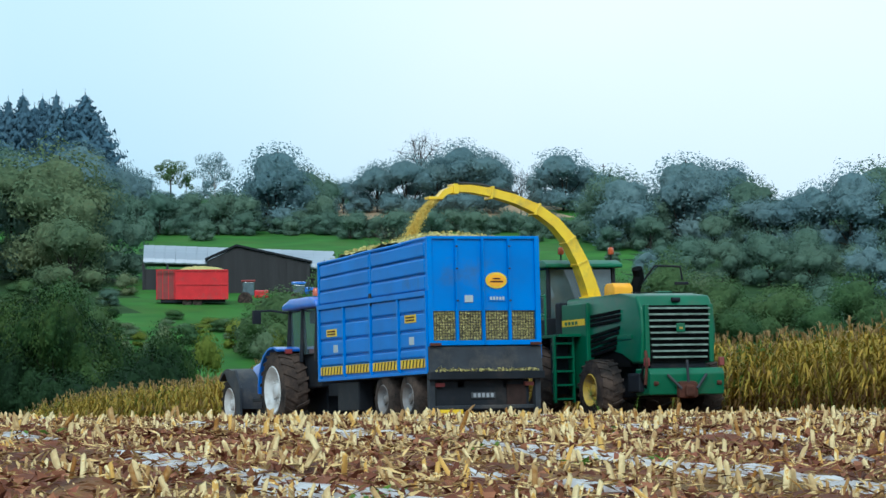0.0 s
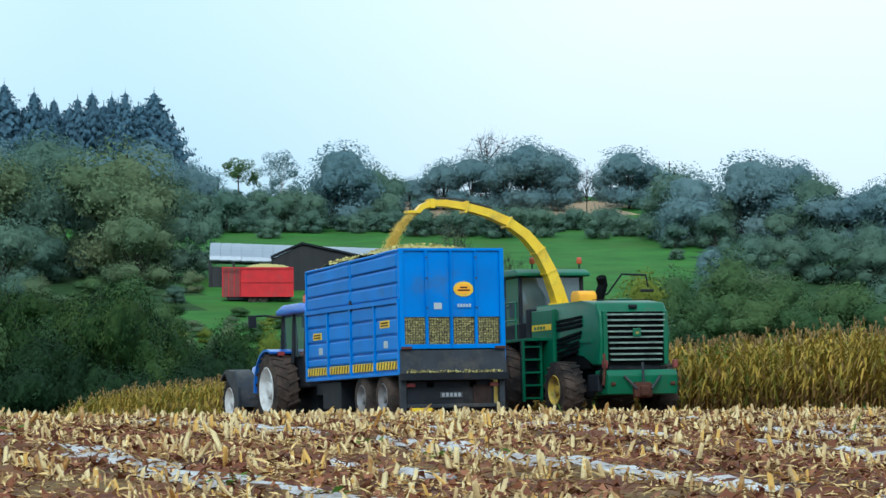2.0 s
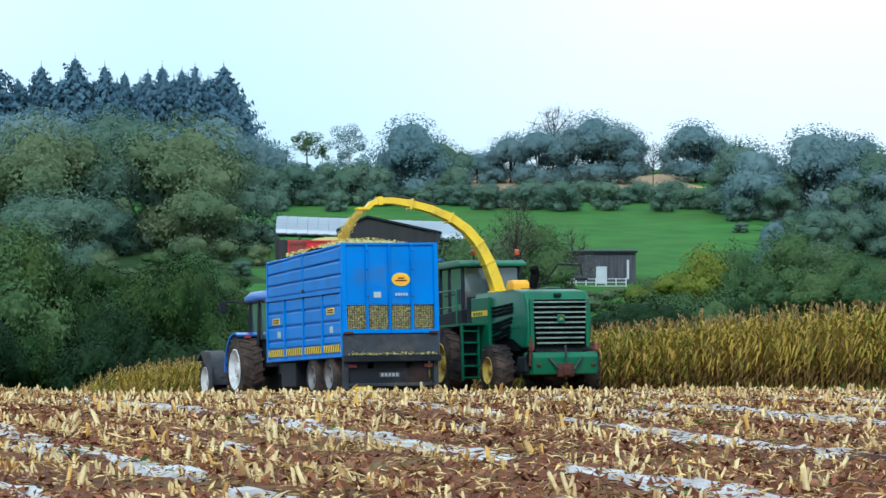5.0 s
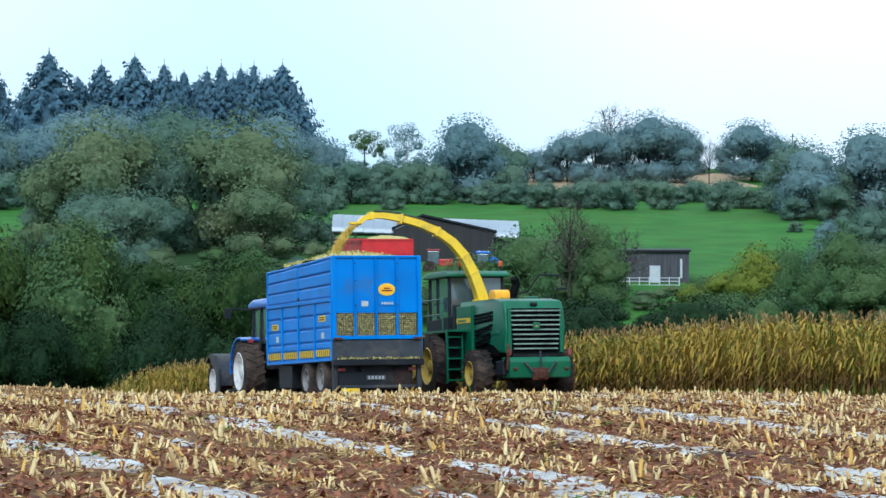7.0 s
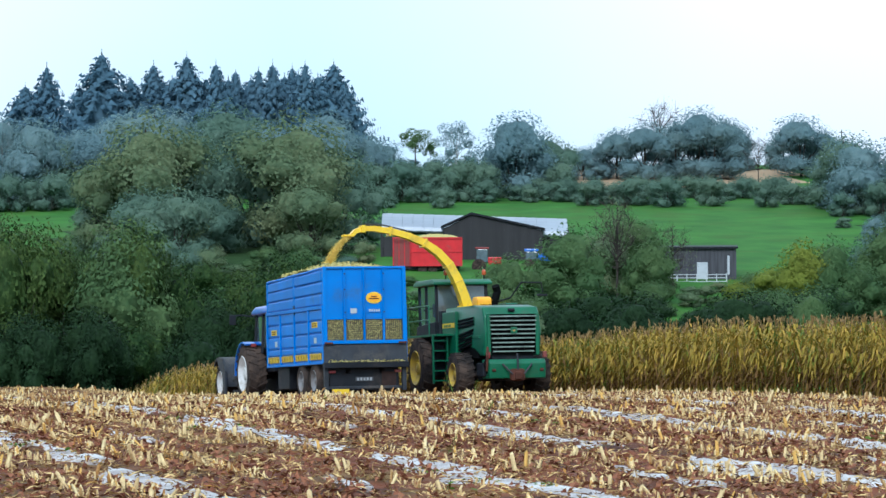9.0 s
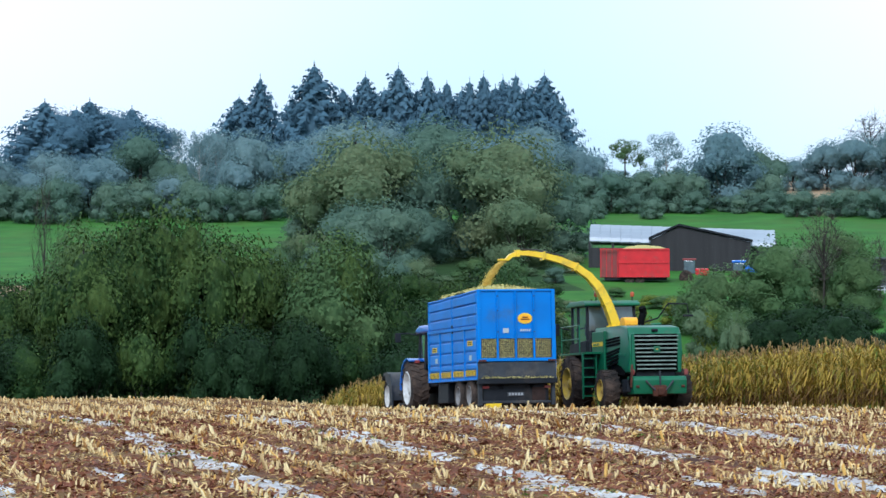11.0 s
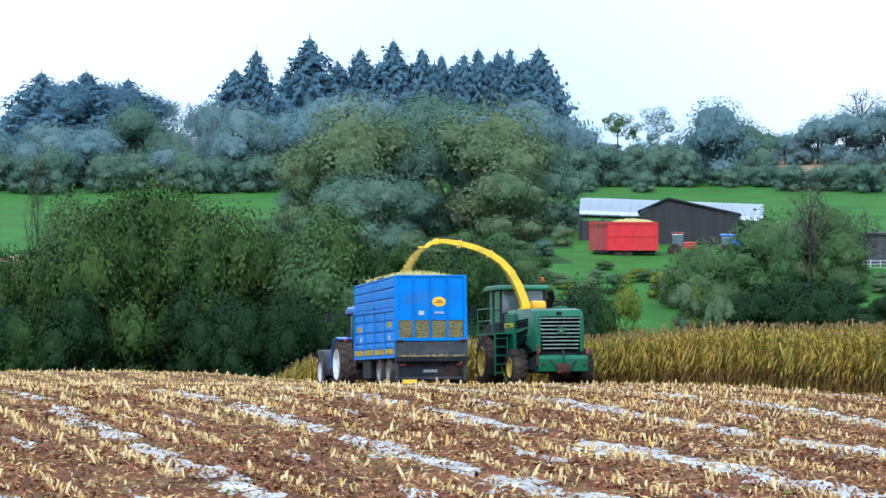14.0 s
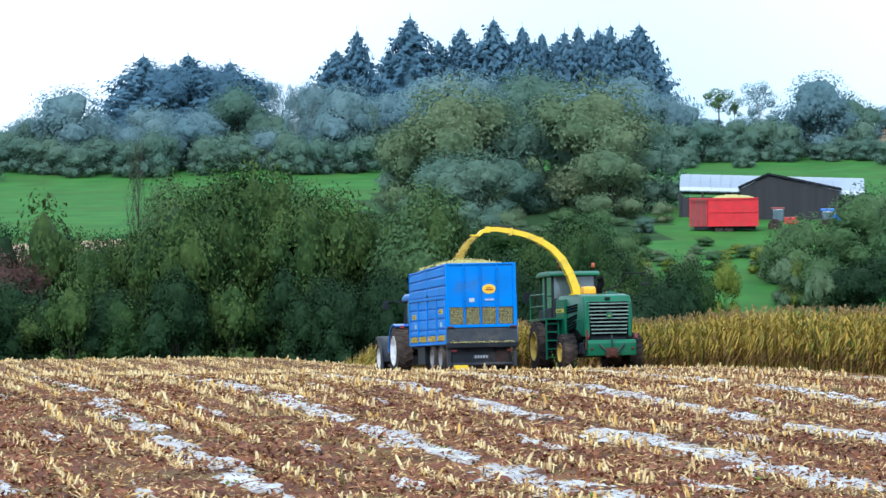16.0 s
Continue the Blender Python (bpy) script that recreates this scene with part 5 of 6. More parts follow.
def tractor():
    e = thing("tractor", (0, 11, G0), "blue tractor with grey front mudguards, hitched to the trailer", "tractor", frame_of=VF)
    for s in (-1, 1):
        wheel(e, s * 0.98, 9.42, G0 + 0.9, 0.9, 0.58, RIMW, 0.55, 20, s, "pale grey rim")
        wheel(e, s * 0.95, 12.75, G0 + 0.66, 0.66, 0.48, RIMW, 0.38, 18, s, "pale grey rim")
        bm = bmesh.new()
        arc = [(9.42 + 1.02 * math.cos(a), G0 + 0.9 + 1.0 * math.sin(a)) for a in np.linspace(-0.05, math.pi * 0.62, 14)]
        inner = [(9.42 + 0.97 * math.cos(a), G0 + 0.9 + 0.95 * math.sin(a)) for a in np.linspace(math.pi * 0.62, -0.05, 14)]
        xa, xb = s * 0.62, s * 1.28
        prism(bm, arc + inner, min(xa, xb), max(xa, xb))
        part("rear_fender", bm, TBLUE, e, "blue curved rear fender", True)
        part("fender_lamp", B(s * 1.0 - 0.08, s * 1.0 + 0.08, 9.0, 9.1, 2.0, 2.1, 0.01), DARKRED, e)
        bm = bmesh.new()
        arc = [(12.75 + 0.86 * math.cos(a), G0 + 0.66 + 0.84 * math.sin(a)) for a in np.linspace(math.pi * 0.25, math.pi * 1.05, 12)]
        inner = [(12.75 + 0.8 * math.cos(a), G0 + 0.66 + 0.78 * math.sin(a)) for a in np.linspace(math.pi * 1.05, math.pi * 0.25, 12)]
        xa, xb = s * 0.68, s * 1.24
        prism(bm, arc + inner, min(xa, xb), max(xa, xb))
        part("front_fender", bm, GREYST, e, "grey plastic front mudguard", True)
        xi, xo = s * 1.2, s * 1.26
        part("fender_skirt", prism(bmesh.new(), [(11.8, 0.55), (11.8, 1.3), (12.15, 1.72), (12.95, 1.7), (12.65, 1.45), (12.17, 1.2), (12.05, 0.55)], min(xi, xo), max(xi, xo), 0.01), GREYST, e)
        for y, lean in ((7.85, 0.0), (9.7, 0.0), (8.8, 0.0)):
            part("cab_pillar", tube(bmesh.new(), [(s * 0.78, y, 1.8), (s * 0.72, y - 0.05 if y > 9.5 else y, 3.02)], 0.045, 6), DARK, e)
        arm = part("mirror_arm", tube(bmesh.new(), [(s * 0.75, 9.75, 2.95), (s * 1.1, 9.95, 3.02), (s * 1.45, 10.0, 3.0)], 0.025, 6), DARK, e)
        part("mirror", B(s * 1.42 - 0.1, s * 1.42 + 0.1, 9.96, 10.04, 2.72, 3.03, 0.02), DARK, arm)
        part("step", B(min(s * 0.7, s * 1.15), max(s * 0.7, s * 1.15), 10.5, 11.25, 0.6, 0.68, 0.01), DARK, e)
        part("step", B(min(s * 0.7, s * 1.15), max(s * 0.7, s * 1.15), 10.5, 11.2, 0.95, 1.03, 0.01), DARK, e)
        part("work_lamp", B(s * 0.55 - 0.09, s * 0.55 + 0.09, 7.62, 7.72, 2.86, 2.98, 0.01), PALE, e)
    part("cab_glass", prism(bmesh.new(), [(7.88, 1.95), (7.92, 3.0), (9.6, 3.0), (9.75, 1.95)], -0.72, 0.72, 0.03), GLASS, e, "dark tinted cab glass")
    part("cab_base", prism(bmesh.new(), [(7.9, 1.2), (7.9, 1.96), (9.85, 1.96), (10.0, 1.2)], -0.66, 0.66, 0.04), DARK, e)
    part("roof", prism(bmesh.new(), [(7.65, 3.0), (7.7, 3.16), (8.1, 3.25), (9.4, 3.25), (9.9, 3.14), (9.95, 3.0)], -0.84, 0.84, 0.06), TBLUE, e, "blue cab roof", True)
    part("bonnet", prism(bmesh.new(), [(9.9, 1.25), (9.9, 2.12), (12.0, 2.02), (13.2, 1.84), (13.5, 1.55), (13.5, 1.1)], -0.44, 0.44, 0.09), TBLUE, e, "blue sloping bonnet", True)
    part("chassis", B(-0.32, 0.32, 8.4, 13.4, 0.62, 1.3, 0.03), DARK, e)
    part("front_axle", tube(bmesh.new(), [(-0.9, 12.75, 0.9), (0.9, 12.75, 0.9)], 0.11, 10), DARK, e)
    part("rear_axle", tube(bmesh.new(), [(-0.9, 9.42, 1.15), (0.9, 9.42, 1.15)], 0.16, 10), DARK, e)
    b = part("beacon", lathe(bmesh.new(), [(-0.09, 0.06), (-0.09, 0.075), (0.05, 0.07), (0.09, 0.04)], (0, 0, 0), 12), BEACON, e, "amber warning beacon", True, True)
    b.matrix_local = Matrix.Translation(Vector((-0.62, 8.2, 3.36)) - Vector((0, 11, G0))) @ Matrix.Rotation(radians(-90), 4, "Y")
    part("exhaust", tube(bmesh.new(), [(0.62, 10.2, 1.6), (0.62, 10.2, 3.2)], 0.06, 8), DARK, e)


def forage_harvester():
    e = thing("forage_harvester", (4.65, 3, G0), "dirty green self-propelled forage harvester with yellow spout", "harvester", frame_of=VF)
    hood = part("engine_hood", prism(bmesh.new(), [(0.62, 1.45), (0.56, 2.1), (0.6, 2.6), (0.8, 2.88), (1.6, 2.96), (4.3, 2.96), (4.3, 1.35), (3.3, 1.35), (2.9, 1.72), (2.2, 1.86), (1.5, 1.75), (1.1, 1.45)], 3.8, 5.52, 0.07), GREEN, e, "green rounded engine hood", True)
    part("side_panel", prism(bmesh.new(), [(3.12, 1.0), (3.12, 2.84), (4.4, 2.84), (4.4, 1.0)], 3.72, 3.84, 0.03), GREEN, e)
    part("side_panel", prism(bmesh.new(), [(3.12, 1.0), (3.12, 2.84), (4.4, 2.84), (4.4, 1.0)], 5.48, 5.6, 0.03), GREEN, e)
    part("belt_line", prism(bmesh.new(), [(1.0, 1.98), (1.0, 2.06), (2.0, 2.1), (2.9, 1.86), (2.9, 1.78), (2.0, 2.0)], 3.775, 3.8, 0.004), GREEN, hood)
    # grille
    g = part("grille", B(3.95, 5.36, 0.535, 0.62, 1.48, 2.66), BLACK, e, "dark radiator grille")
    for k in range(9):
        z = 1.55 + k * 0.128
        bm = bmesh.new()
        w0 = 3.93 + 0.012 * (8 - k)
        prism(bm, [(0.47, z), (0.475, z + 0.032), (0.58, z + 0.05), (0.57, z + 0.012)], w0, 9.3 - w0 + 0.01, 0.006)
        part("louvre", bm, SILVER, g, "worn green-grey louvre")
    part("emblem", B(4.56, 4.76, 0.44, 0.48, 2.09, 2.28, 0.02), GREEN, g)
    part("emblem_mark", B(4.62, 4.70, 0.43, 0.445, 2.15, 2.2, 0.01), RIMY, g)
    for x0, x1 in ((3.86, 3.96), (5.35, 5.45)):
        part("grille_frame", B(x0, x1, 0.5, 0.62, 1.46, 2.68, 0.02), GREEN, g)
    part("rear_lamp", lathe(bmesh.new(), [(-0.09, 0.05), (0.09, 0.05)], (4.66, 0.66, 2.78), 10), DARK, hood)
    # side louvres
    for s, xs_ in ((-1, (3.765, 3.8)), (1, (5.52, 5.555))):
        for k in range(3):
            z = 2.62 - k * 0.095
            part("side_vent", prism(bmesh.new(), [(1.55, z), (1.55, z - 0.06), (3.02, z - 0.12), (3.02, z - 0.06)], *xs_, 0.004), BLACK, hood, "dark louvred vent")
        for k in range(5):
            z = 2.27 - k * 0.105
            part("side_vent", prism(bmesh.new(), [(1.6 + 0.05 * k, z), (1.6 + 0.05 * k, z - 0.065), (3.02, z - 0.2), (3.02, z - 0.135)], *xs_, 0.004), BLACK, hood, "dark louvred vent")
    st = part("side_stripe", B(3.71, 3.726, 3.2, 4.36, 2.36, 2.5), YELLOW, e, "yellow model stripe")
    for k in range(4):
        part("text_bar", B(3.7, 3.714, 3.55 + k * 0.18, 3.66 + k * 0.18, 2.39, 2.46), GREEN, st)
    # rear frame and hitch
    part("counterweight", prism(bmesh.new(), [(0.28, 0.78), (0.24, 1.22), (0.34, 1.34), (0.95, 1.34), (0.95, 0.78)], 3.82, 5.55, 0.03), GREEN, e, "green steel counterweight", True)
    part("frame", B(4.0, 5.3, 0.6, 5.2, 0.75, 1.5, 0.03), DARK, e)
    hitch = part("hitch", B(4.42, 4.88, 0.12, 0.3, 0.7, 1.06, 0.085), RUST, e, "rusty hitch plate", True)
    part("hitch_jaw", B(4.54, 4.76, 0.02, 0.14, 0.74, 0.98, 0.05), RUST, hitch)
    for x in (4.2, 5.1):
        part("stay", tube(bmesh.new(), [(x, 0.2, 1.2), (4.66 + (x - 4.66) * 0.4, 0.12, 0.9)], 0.03, 7), GREYST, hitch)
    for x in (3.95, 5.42):
        part("bolt", lathe(bmesh.new(), [(-0.05, 0.045), (0.05, 0.045)], (x, 0.26, 1.02), 8), RUST, hitch)
    part("hitch_pin", tube(bmesh.new(), [(4.66, 0.16, 1.0), (4.66, 0.2, 1.5)], 0.03, 8), GREYST, e)
    for x in (3.86, 5.6):
        part("tail_lamp", B(x - 0.06, x + 0.05, 0.42, 0.52, 1.38, 1.56, 0.02), DARKRED, e, "red tail lamp")
    part("pipe", tube(bmesh.new(), [(3.85, 0.5, 1.7), (3.8, 0.35, 1.45), (3.78, 0.4, 1.0)], 0.035, 7), RUST, e)
    part("tool_box", B(3.7, 4.0, 0.55, 1.1, 0.85, 1.25, 0.04), DARK, e)
    for s in (-1, 1):
        wheel(e, 4.66 + s * 1.18, 1.95, G0 + 0.66, 0.66, 0.5, RIMY, 0.34, 18, s, "mud-stained yellow rim")
        wheel(e, 4.66 + s * 1.3, 5.0, G0 + 0.92, 0.92, 0.66, RIMY, 0.52, 20, s, "mud-stained yellow rim")
        part("wheel_arch", prism(bmesh.new(), [(1.2, 1.62), (1.6, 1.8), (2.3, 1.8), (2.8, 1.6), (2.8, 1.4), (1.2, 1.4)], min(4.66 + s * 0.84, 4.66 + s * 0.6), max(4.66 + s * 0.84, 4.66 + s * 0.6)), BLACK, e)
    part("rear_axle", tube(bmesh.new(), [(3.6, 1.95, 0.92), (5.7, 1.95, 0.92)], 0.12, 10), DARK, e)
    part("front_axle", tube(bmesh.new(), [(3.4, 5.0, 1.15), (5.9, 5.0, 1.15)], 0.16, 10), DARK, e)
    # cab
    part("cab_base", prism(bmesh.new(), [(5.2, 1.9), (5.2, 2.6), (7.1, 2.5), (7.3, 1.9)], 3.75, 5.57, 0.03), DARK, e)
    part("cab_glass", prism(bmesh.new(), [(5.35, 2.55), (5.4, 3.72), (7.0, 3.72), (7.25, 2.5)], 3.86, 5.46, 0.03), GLASS, e, "dark tinted cab glass")
    part("roof", prism(bmesh.new(), [(5.15, 3.72), (5.15, 3.8), (5.4, 3.9), (7.0, 3.9), (7.35, 3.8), (7.35, 3.72)], 3.72, 5.6, 0.03), GREEN, e, "green cab roof", True)
    for x in (3.86, 5.46):
        for y in (5.38, 6.4, 7.1):
            part("cab_pillar", tube(bmesh.new(), [(x, y, 2.4), (x, y, 3.74)], 0.05, 6), DARK, e)
    for x in (4.15, 5.38):
        bc = part("beacon", tube(bmesh.new(), [(x, 5.3, 3.9), (x, 5.3, 4.05)], 0.02, 6), DARK, e)
        bl = part("lens", lathe(bmesh.new(), [(-0.08, 0.06), (-0.06, 0.07), (0.05, 0.065), (0.08, 0.04)], (0, 0, 0), 12), BEACON, bc, "amber beacon lens", True, True)
        bl.matrix_local = Matrix.Translation(Vector((x, 5.3, 4.1)) - Vector((4.65, 3, G0))) @ Matrix.Rotation(radians(-90), 4, "Y")
    # ladder, platform, rail
    for x in (3.16, 3.6):
        part("ladder_rail", B(x - 0.025, x + 0.025, 3.56, 3.64, 0.7, 2.15), GREEN, e)
    for k in range(5):
        part("ladder_step", B(3.18, 3.58, 3.52, 3.78, 0.76 + k * 0.3, 0.8 + k * 0.3), GREEN, e)
    part("ladder_backing", B(3.2, 3.6, 3.84, 3.88, 0.9, 2.1), DARK, e)
    part("platform", B(3.2, 3.9, 3.4, 6.4, 2.12, 2.18), GREEN, e)
    rail = part("handrail", tube(bmesh.new(), [(3.24, 4.2, 2.15), (3.24, 4.2, 3.05), (3.24, 6.3, 3.05), (3.24, 6.3, 2.15)], 0.022, 6), GREEN, e)
    part("crossbar", tube(bmesh.new(), [(3.24, 4.2, 2.62), (3.24, 6.3, 2.62)], 0.02, 6), GREEN, rail)
    part("cab_post", B(3.7, 3.9, 4.42, 4.7, 1.4, 2.9, 0.03), DARK, e)
    m = part("mirror_arm", tube(bmesh.new(), [(3.75, 7.1, 3.0), (3.3, 7.2, 3.1)], 0.025, 6), DARK, e)
    part("mirror", B(3.2, 3.42, 7.15, 7.22, 2.8, 3.2, 0.02), DARK, m)
    m = part("mirror_arm", tube(bmesh.new(), [(5.5, 6.9, 3.0), (6.6, 6.4, 3.35), (6.9, 6.2, 3.82), (7.55, 6.2, 3.8), (7.6, 6.2, 3.5)], 0.026, 6), DARK, e)
    part("mirror", B(7.4, 7.75, 6.17, 6.23, 3.38, 3.45, 0.02), DARK, m)
    # top of the hood
    part("tank", prism(bmesh.new(), [(3.3, 2.96), (3.3, 3.2), (3.42, 3.28), (3.75, 3.28), (3.85, 3.2), (3.85, 2.96)], 4.5, 4.95, 0.04), ORANGE, e, "orange-yellow plastic tank", True)
    part("exhaust", tube(bmesh.new(), [(5.08, 3.5, 2.94), (5.1, 3.5, 3.15), (5.2, 3.52, 3.42), (5.13, 3.45, 3.6)], 0.12, 10), BLACK, e, "black exhaust pipe", True)
    for y in (1.2, 2.2, 3.0):
        part("hood_seam", B(3.9, 5.42, y - 0.012, y + 0.012, 2.955, 2.97), DARK, hood)
    part("hose", tube(bmesh.new(), [(3.86, 0.62, 1.42), (3.74, 0.5, 1.2), (3.8, 0.44, 0.95), (4.0, 0.5, 0.85)], 0.028, 7), BLACK, e)
    part("air_intake", B(5.1, 5.45, 2.4, 3.1, 2.96, 3.05, 0.03), GREEN, e)
    # spout
    base = part("turntable", tube(bmesh.new(), [(4.62, 4.7, 2.7), (4.62, 4.7, 3.05)], 0.3, 18), YELLOW, e)
    path = [(4.62, 2.95), (4.5, 3.35), (4.33, 3.8), (4.06, 4.3), (3.72, 4.68), (3.28, 4.98), (2.75, 5.2), (2.2, 5.34), (1.7, 5.42), (1.35, 5.42), (1.12, 5.34), (0.98, 5.2)]
    bm = bmesh.new()
    rings = []
    for i, (x, z) in enumerate(path):
        a, b = path[max(i - 1, 0)], path[min(i + 1, len(path) - 1)]
        d = Vector((b[0] - a[0], 0, b[1] - a[1])).normalized()
        nrm = Vector((-d.z, 0, d.x))
        f = i / (len(path) - 1)
        hw, hh = 0.19 - 0.07 * f, 0.15 - 0.095 * f
        c = Vector((x, 4.7, z))
        rings.append([bm.verts.new(c + Vector((0, u * hw, 0)) + nrm * (v * hh)) for u, v in ((-1, -1), (1, -1), (1, 1), (-1, 1))])
    for a, b in zip(rings, rings[1:]):
        for k in range(4):
            bm.faces.new((a[k], a[(k + 1) % 4], b[(k + 1) % 4], b[k]))
    bm.faces.new(rings[0])
    sp = part("spout", bm, YELLOW, e, "curved yellow discharge spout")
    for i in (2, 3, 5, 7):
        x, z = path[i]
        a, b = path[i - 1], path[i + 1]
        ang = math.atan2(b[1] - a[1], b[0] - a[0])
        fl = part("flange", B(-0.025, 0.025, -0.2, 0.2, -0.13, 0.155, 0.008), YELLOW, sp, own=True)
        fl.matrix_local = Matrix.Translation(Vector((x, 4.7, z)) - Vector((4.65, 3, G0))) @ Matrix.Rotation(-ang, 4, "Y")
    part("hydraulic_ram", tube(bmesh.new(), [(2.9, 4.7, 5.32), (2.0, 4.7, 5.53), (1.45, 4.7, 5.55)], 0.025, 6), GREYST, sp)
    part("deflector", prism(bmesh.new(), [(4.56, 5.18), (4.56, 5.24), (4.84, 5.24), (4.84, 5.18)], 0.72, 1.05, 0.01), YELLOW, sp, "hinged yellow deflector flap")
    part("nozzle_ring", B(1.28, 1.4, 4.52, 4.88, 5.3, 5.52, 0.01), YELLOW, sp)


silage_trailer()
maize_load()
tractor()
forage_harvester()

# ---------- standing maize ----------
def corn_template(seed, full):
    """One maize plant as triangles: stalk, arching leaves, cob husks and tassel; the slots tell leaf from tassel."""
    r = np.random.default_rng(seed)
    V, F, S = [], [], []

    def strip(points, widths, side, slot):
        b = len(V)
        for p, w in zip(points, widths):
            V.append(p - side * w)
            V.append(p + side * w)
        for i in range(len(points) - 1):
            F.extend([(b + 2 * i, b + 2 * i + 1, b + 2 * i + 3), (b + 2 * i, b + 2 * i + 3, b + 2 * i + 2)])
            S.extend([slot, slot])

    h = 2.0
    b0 = len(V)
    for z, rad in ((0 if full else 1.2, 0.016), (h, 0.008)):
        for k in range(3):
            V.append(np.array([math.cos(k * 2.1) * rad, math.sin(k * 2.1) * rad, z]))
    for k in range(3):
        j = (k + 1) % 3
        F.extend([(b0 + k, b0 + j, b0 + 3 + j), (b0 + k, b0 + 3 + j, b0 + 3 + k)])
        S.extend([0, 0])
    lo, count = (0.3, 34) if full else (1.2, 9)
    for i in range(count):
        z = lo + (1.95 - lo) * i / count + r.uniform(-0.05, 0.05)
        a = i * math.pi + r.uniform(-0.7, 0.7)
        d = np.array([math.cos(a), math.sin(a), 0])
        s = np.array([-math.sin(a), math.cos(a), 0])
        ln = r.uniform(0.15, 0.34) * (1.0 if z < 1.6 else 0.8)
        droop = r.uniform(0.3, 1.7)
        pts = [np.array([0, 0, z]) + d * ln * f + np.array([0, 0, ln * (0.5 * f - 1.1 * droop * f * f)]) for f in (0, 0.45, 1)]
        strip(pts, (0.017, 0.031, 0.006), s, 2 if z < r.uniform(0.4, 0.95) else 0)
    for k in range(4):
        a = r.uniform(0, 6.28)
        d = np.array([math.cos(a), math.sin(a), 0])
        s = np.array([-math.sin(a), math.cos(a), 0])
        t = r.uniform(0.04, 0.11)
        strip([np.array([0, 0, h - 0.05]), np.array([0, 0, h + 0.07]) + d * t * 0.5, np.array([0, 0, h + r.uniform(0.06, 0.12)]) + d * t], (0.008, 0.014, 0.005), s, 1)
    if full:
        a = r.uniform(0, 6.28)
        d, s = np.array([math.cos(a), math.sin(a), 0]), np.array([-math.sin(a), math.cos(a), 0])
        strip([np.array([0, 0, 1.0]), np.array([0, 0, 1.12]) + d * 0.07, np.array([0, 0, 1.28]) + d * 0.1], (0.02, 0.035, 0.008), s, 1)
    return np.array(V), np.array(F), np.array(S)


def scatter(templates, x, y, z, scale, r, lean=0.06):
    """Many turned, scaled and leaning copies of the templates in one mesh."""
    pick = r.integers(0, len(templates), len(x))
    V, F, S, base = [], [], [], 0
    for t, (tv, tf, ts) in enumerate(templates):
        m = np.where(pick == t)[0]
        if not len(m):
            continue
        a = r.uniform(0, 2 * math.pi, len(m))
        c, s = np.cos(a)[:, None], np.sin(a)[:, None]
        sc = scale[m][:, None]
        vx = (tv[:, 0] * c - tv[:, 1] * s) * sc
        vy = (tv[:, 0] * s + tv[:, 1] * c) * sc
        vz = tv[:, 2] * sc
        lx, ly = r.normal(0, lean, (len(m), 1)), r.normal(0, lean, (len(m), 1))
        V.append(np.stack([vx + vz * lx + x[m][:, None], vy + vz * ly + y[m][:, None], vz + z[m][:, None]], -1).reshape(-1, 3))
        F.append((tf[None] + (base + np.arange(len(m)) * len(tv))[:, None, None]).reshape(-1, tf.shape[1]))
        S.append(np.tile(ts, len(m)))
        base += len(m) * len(tv)
    return np.concatenate(V), np.concatenate(F), np.concatenate(S)


def standing_maize():
    r = np.random.default_rng(12)
    X, Y = [], []
    for i in range(40):
        x = 7.9 + i * 0.75
        step = 0.14 if i < 4 else (0.34 if i < 16 else 0.75)
        y = np.arange(-46, 84, step)
        X.append(np.full(len(y), x))
        Y.append(y)
    for i in range(6):
        y = np.arange(10.5, 20, 0.14)
        X.append(np.full(len(y), 1.9 + i * 0.75))
        Y.append(y)
    full = np.concatenate([np.ones(len(v), bool) if (k < 4 or k >= 40) else np.zeros(len(v), bool) for k, v in enumerate(X)])
    x, y = np.concatenate(X), np.concatenate(Y)
    x, y = x + r.normal(0, 0.06, len(x)), y + r.normal(0, 0.05, len(x))
    z = gz(x, y)
    sc = r.uniform(0.8, 1.0, len(x)) * (1 + 0.04 * np.sin(x * 0.7) * np.sin(y * 0.31))
    for name, m, tpl, label in (("maize_edge", full, [corn_template(30 + i, True) for i in range(5)], "ripe standing maize, olive leaves drying to straw and brown tassels"),
                                ("maize_crop", ~full, [corn_template(40 + i, False) for i in range(4)], "tops of the ripe standing maize crop")):
        v, f, s = scatter(tpl, x[m], y[m], z[m], sc[m], r)
        tagged(new(name, raw_mesh(name, v, f, [CORN, TASSEL, WITHERED], s)), label, "maize", kind="stuff")


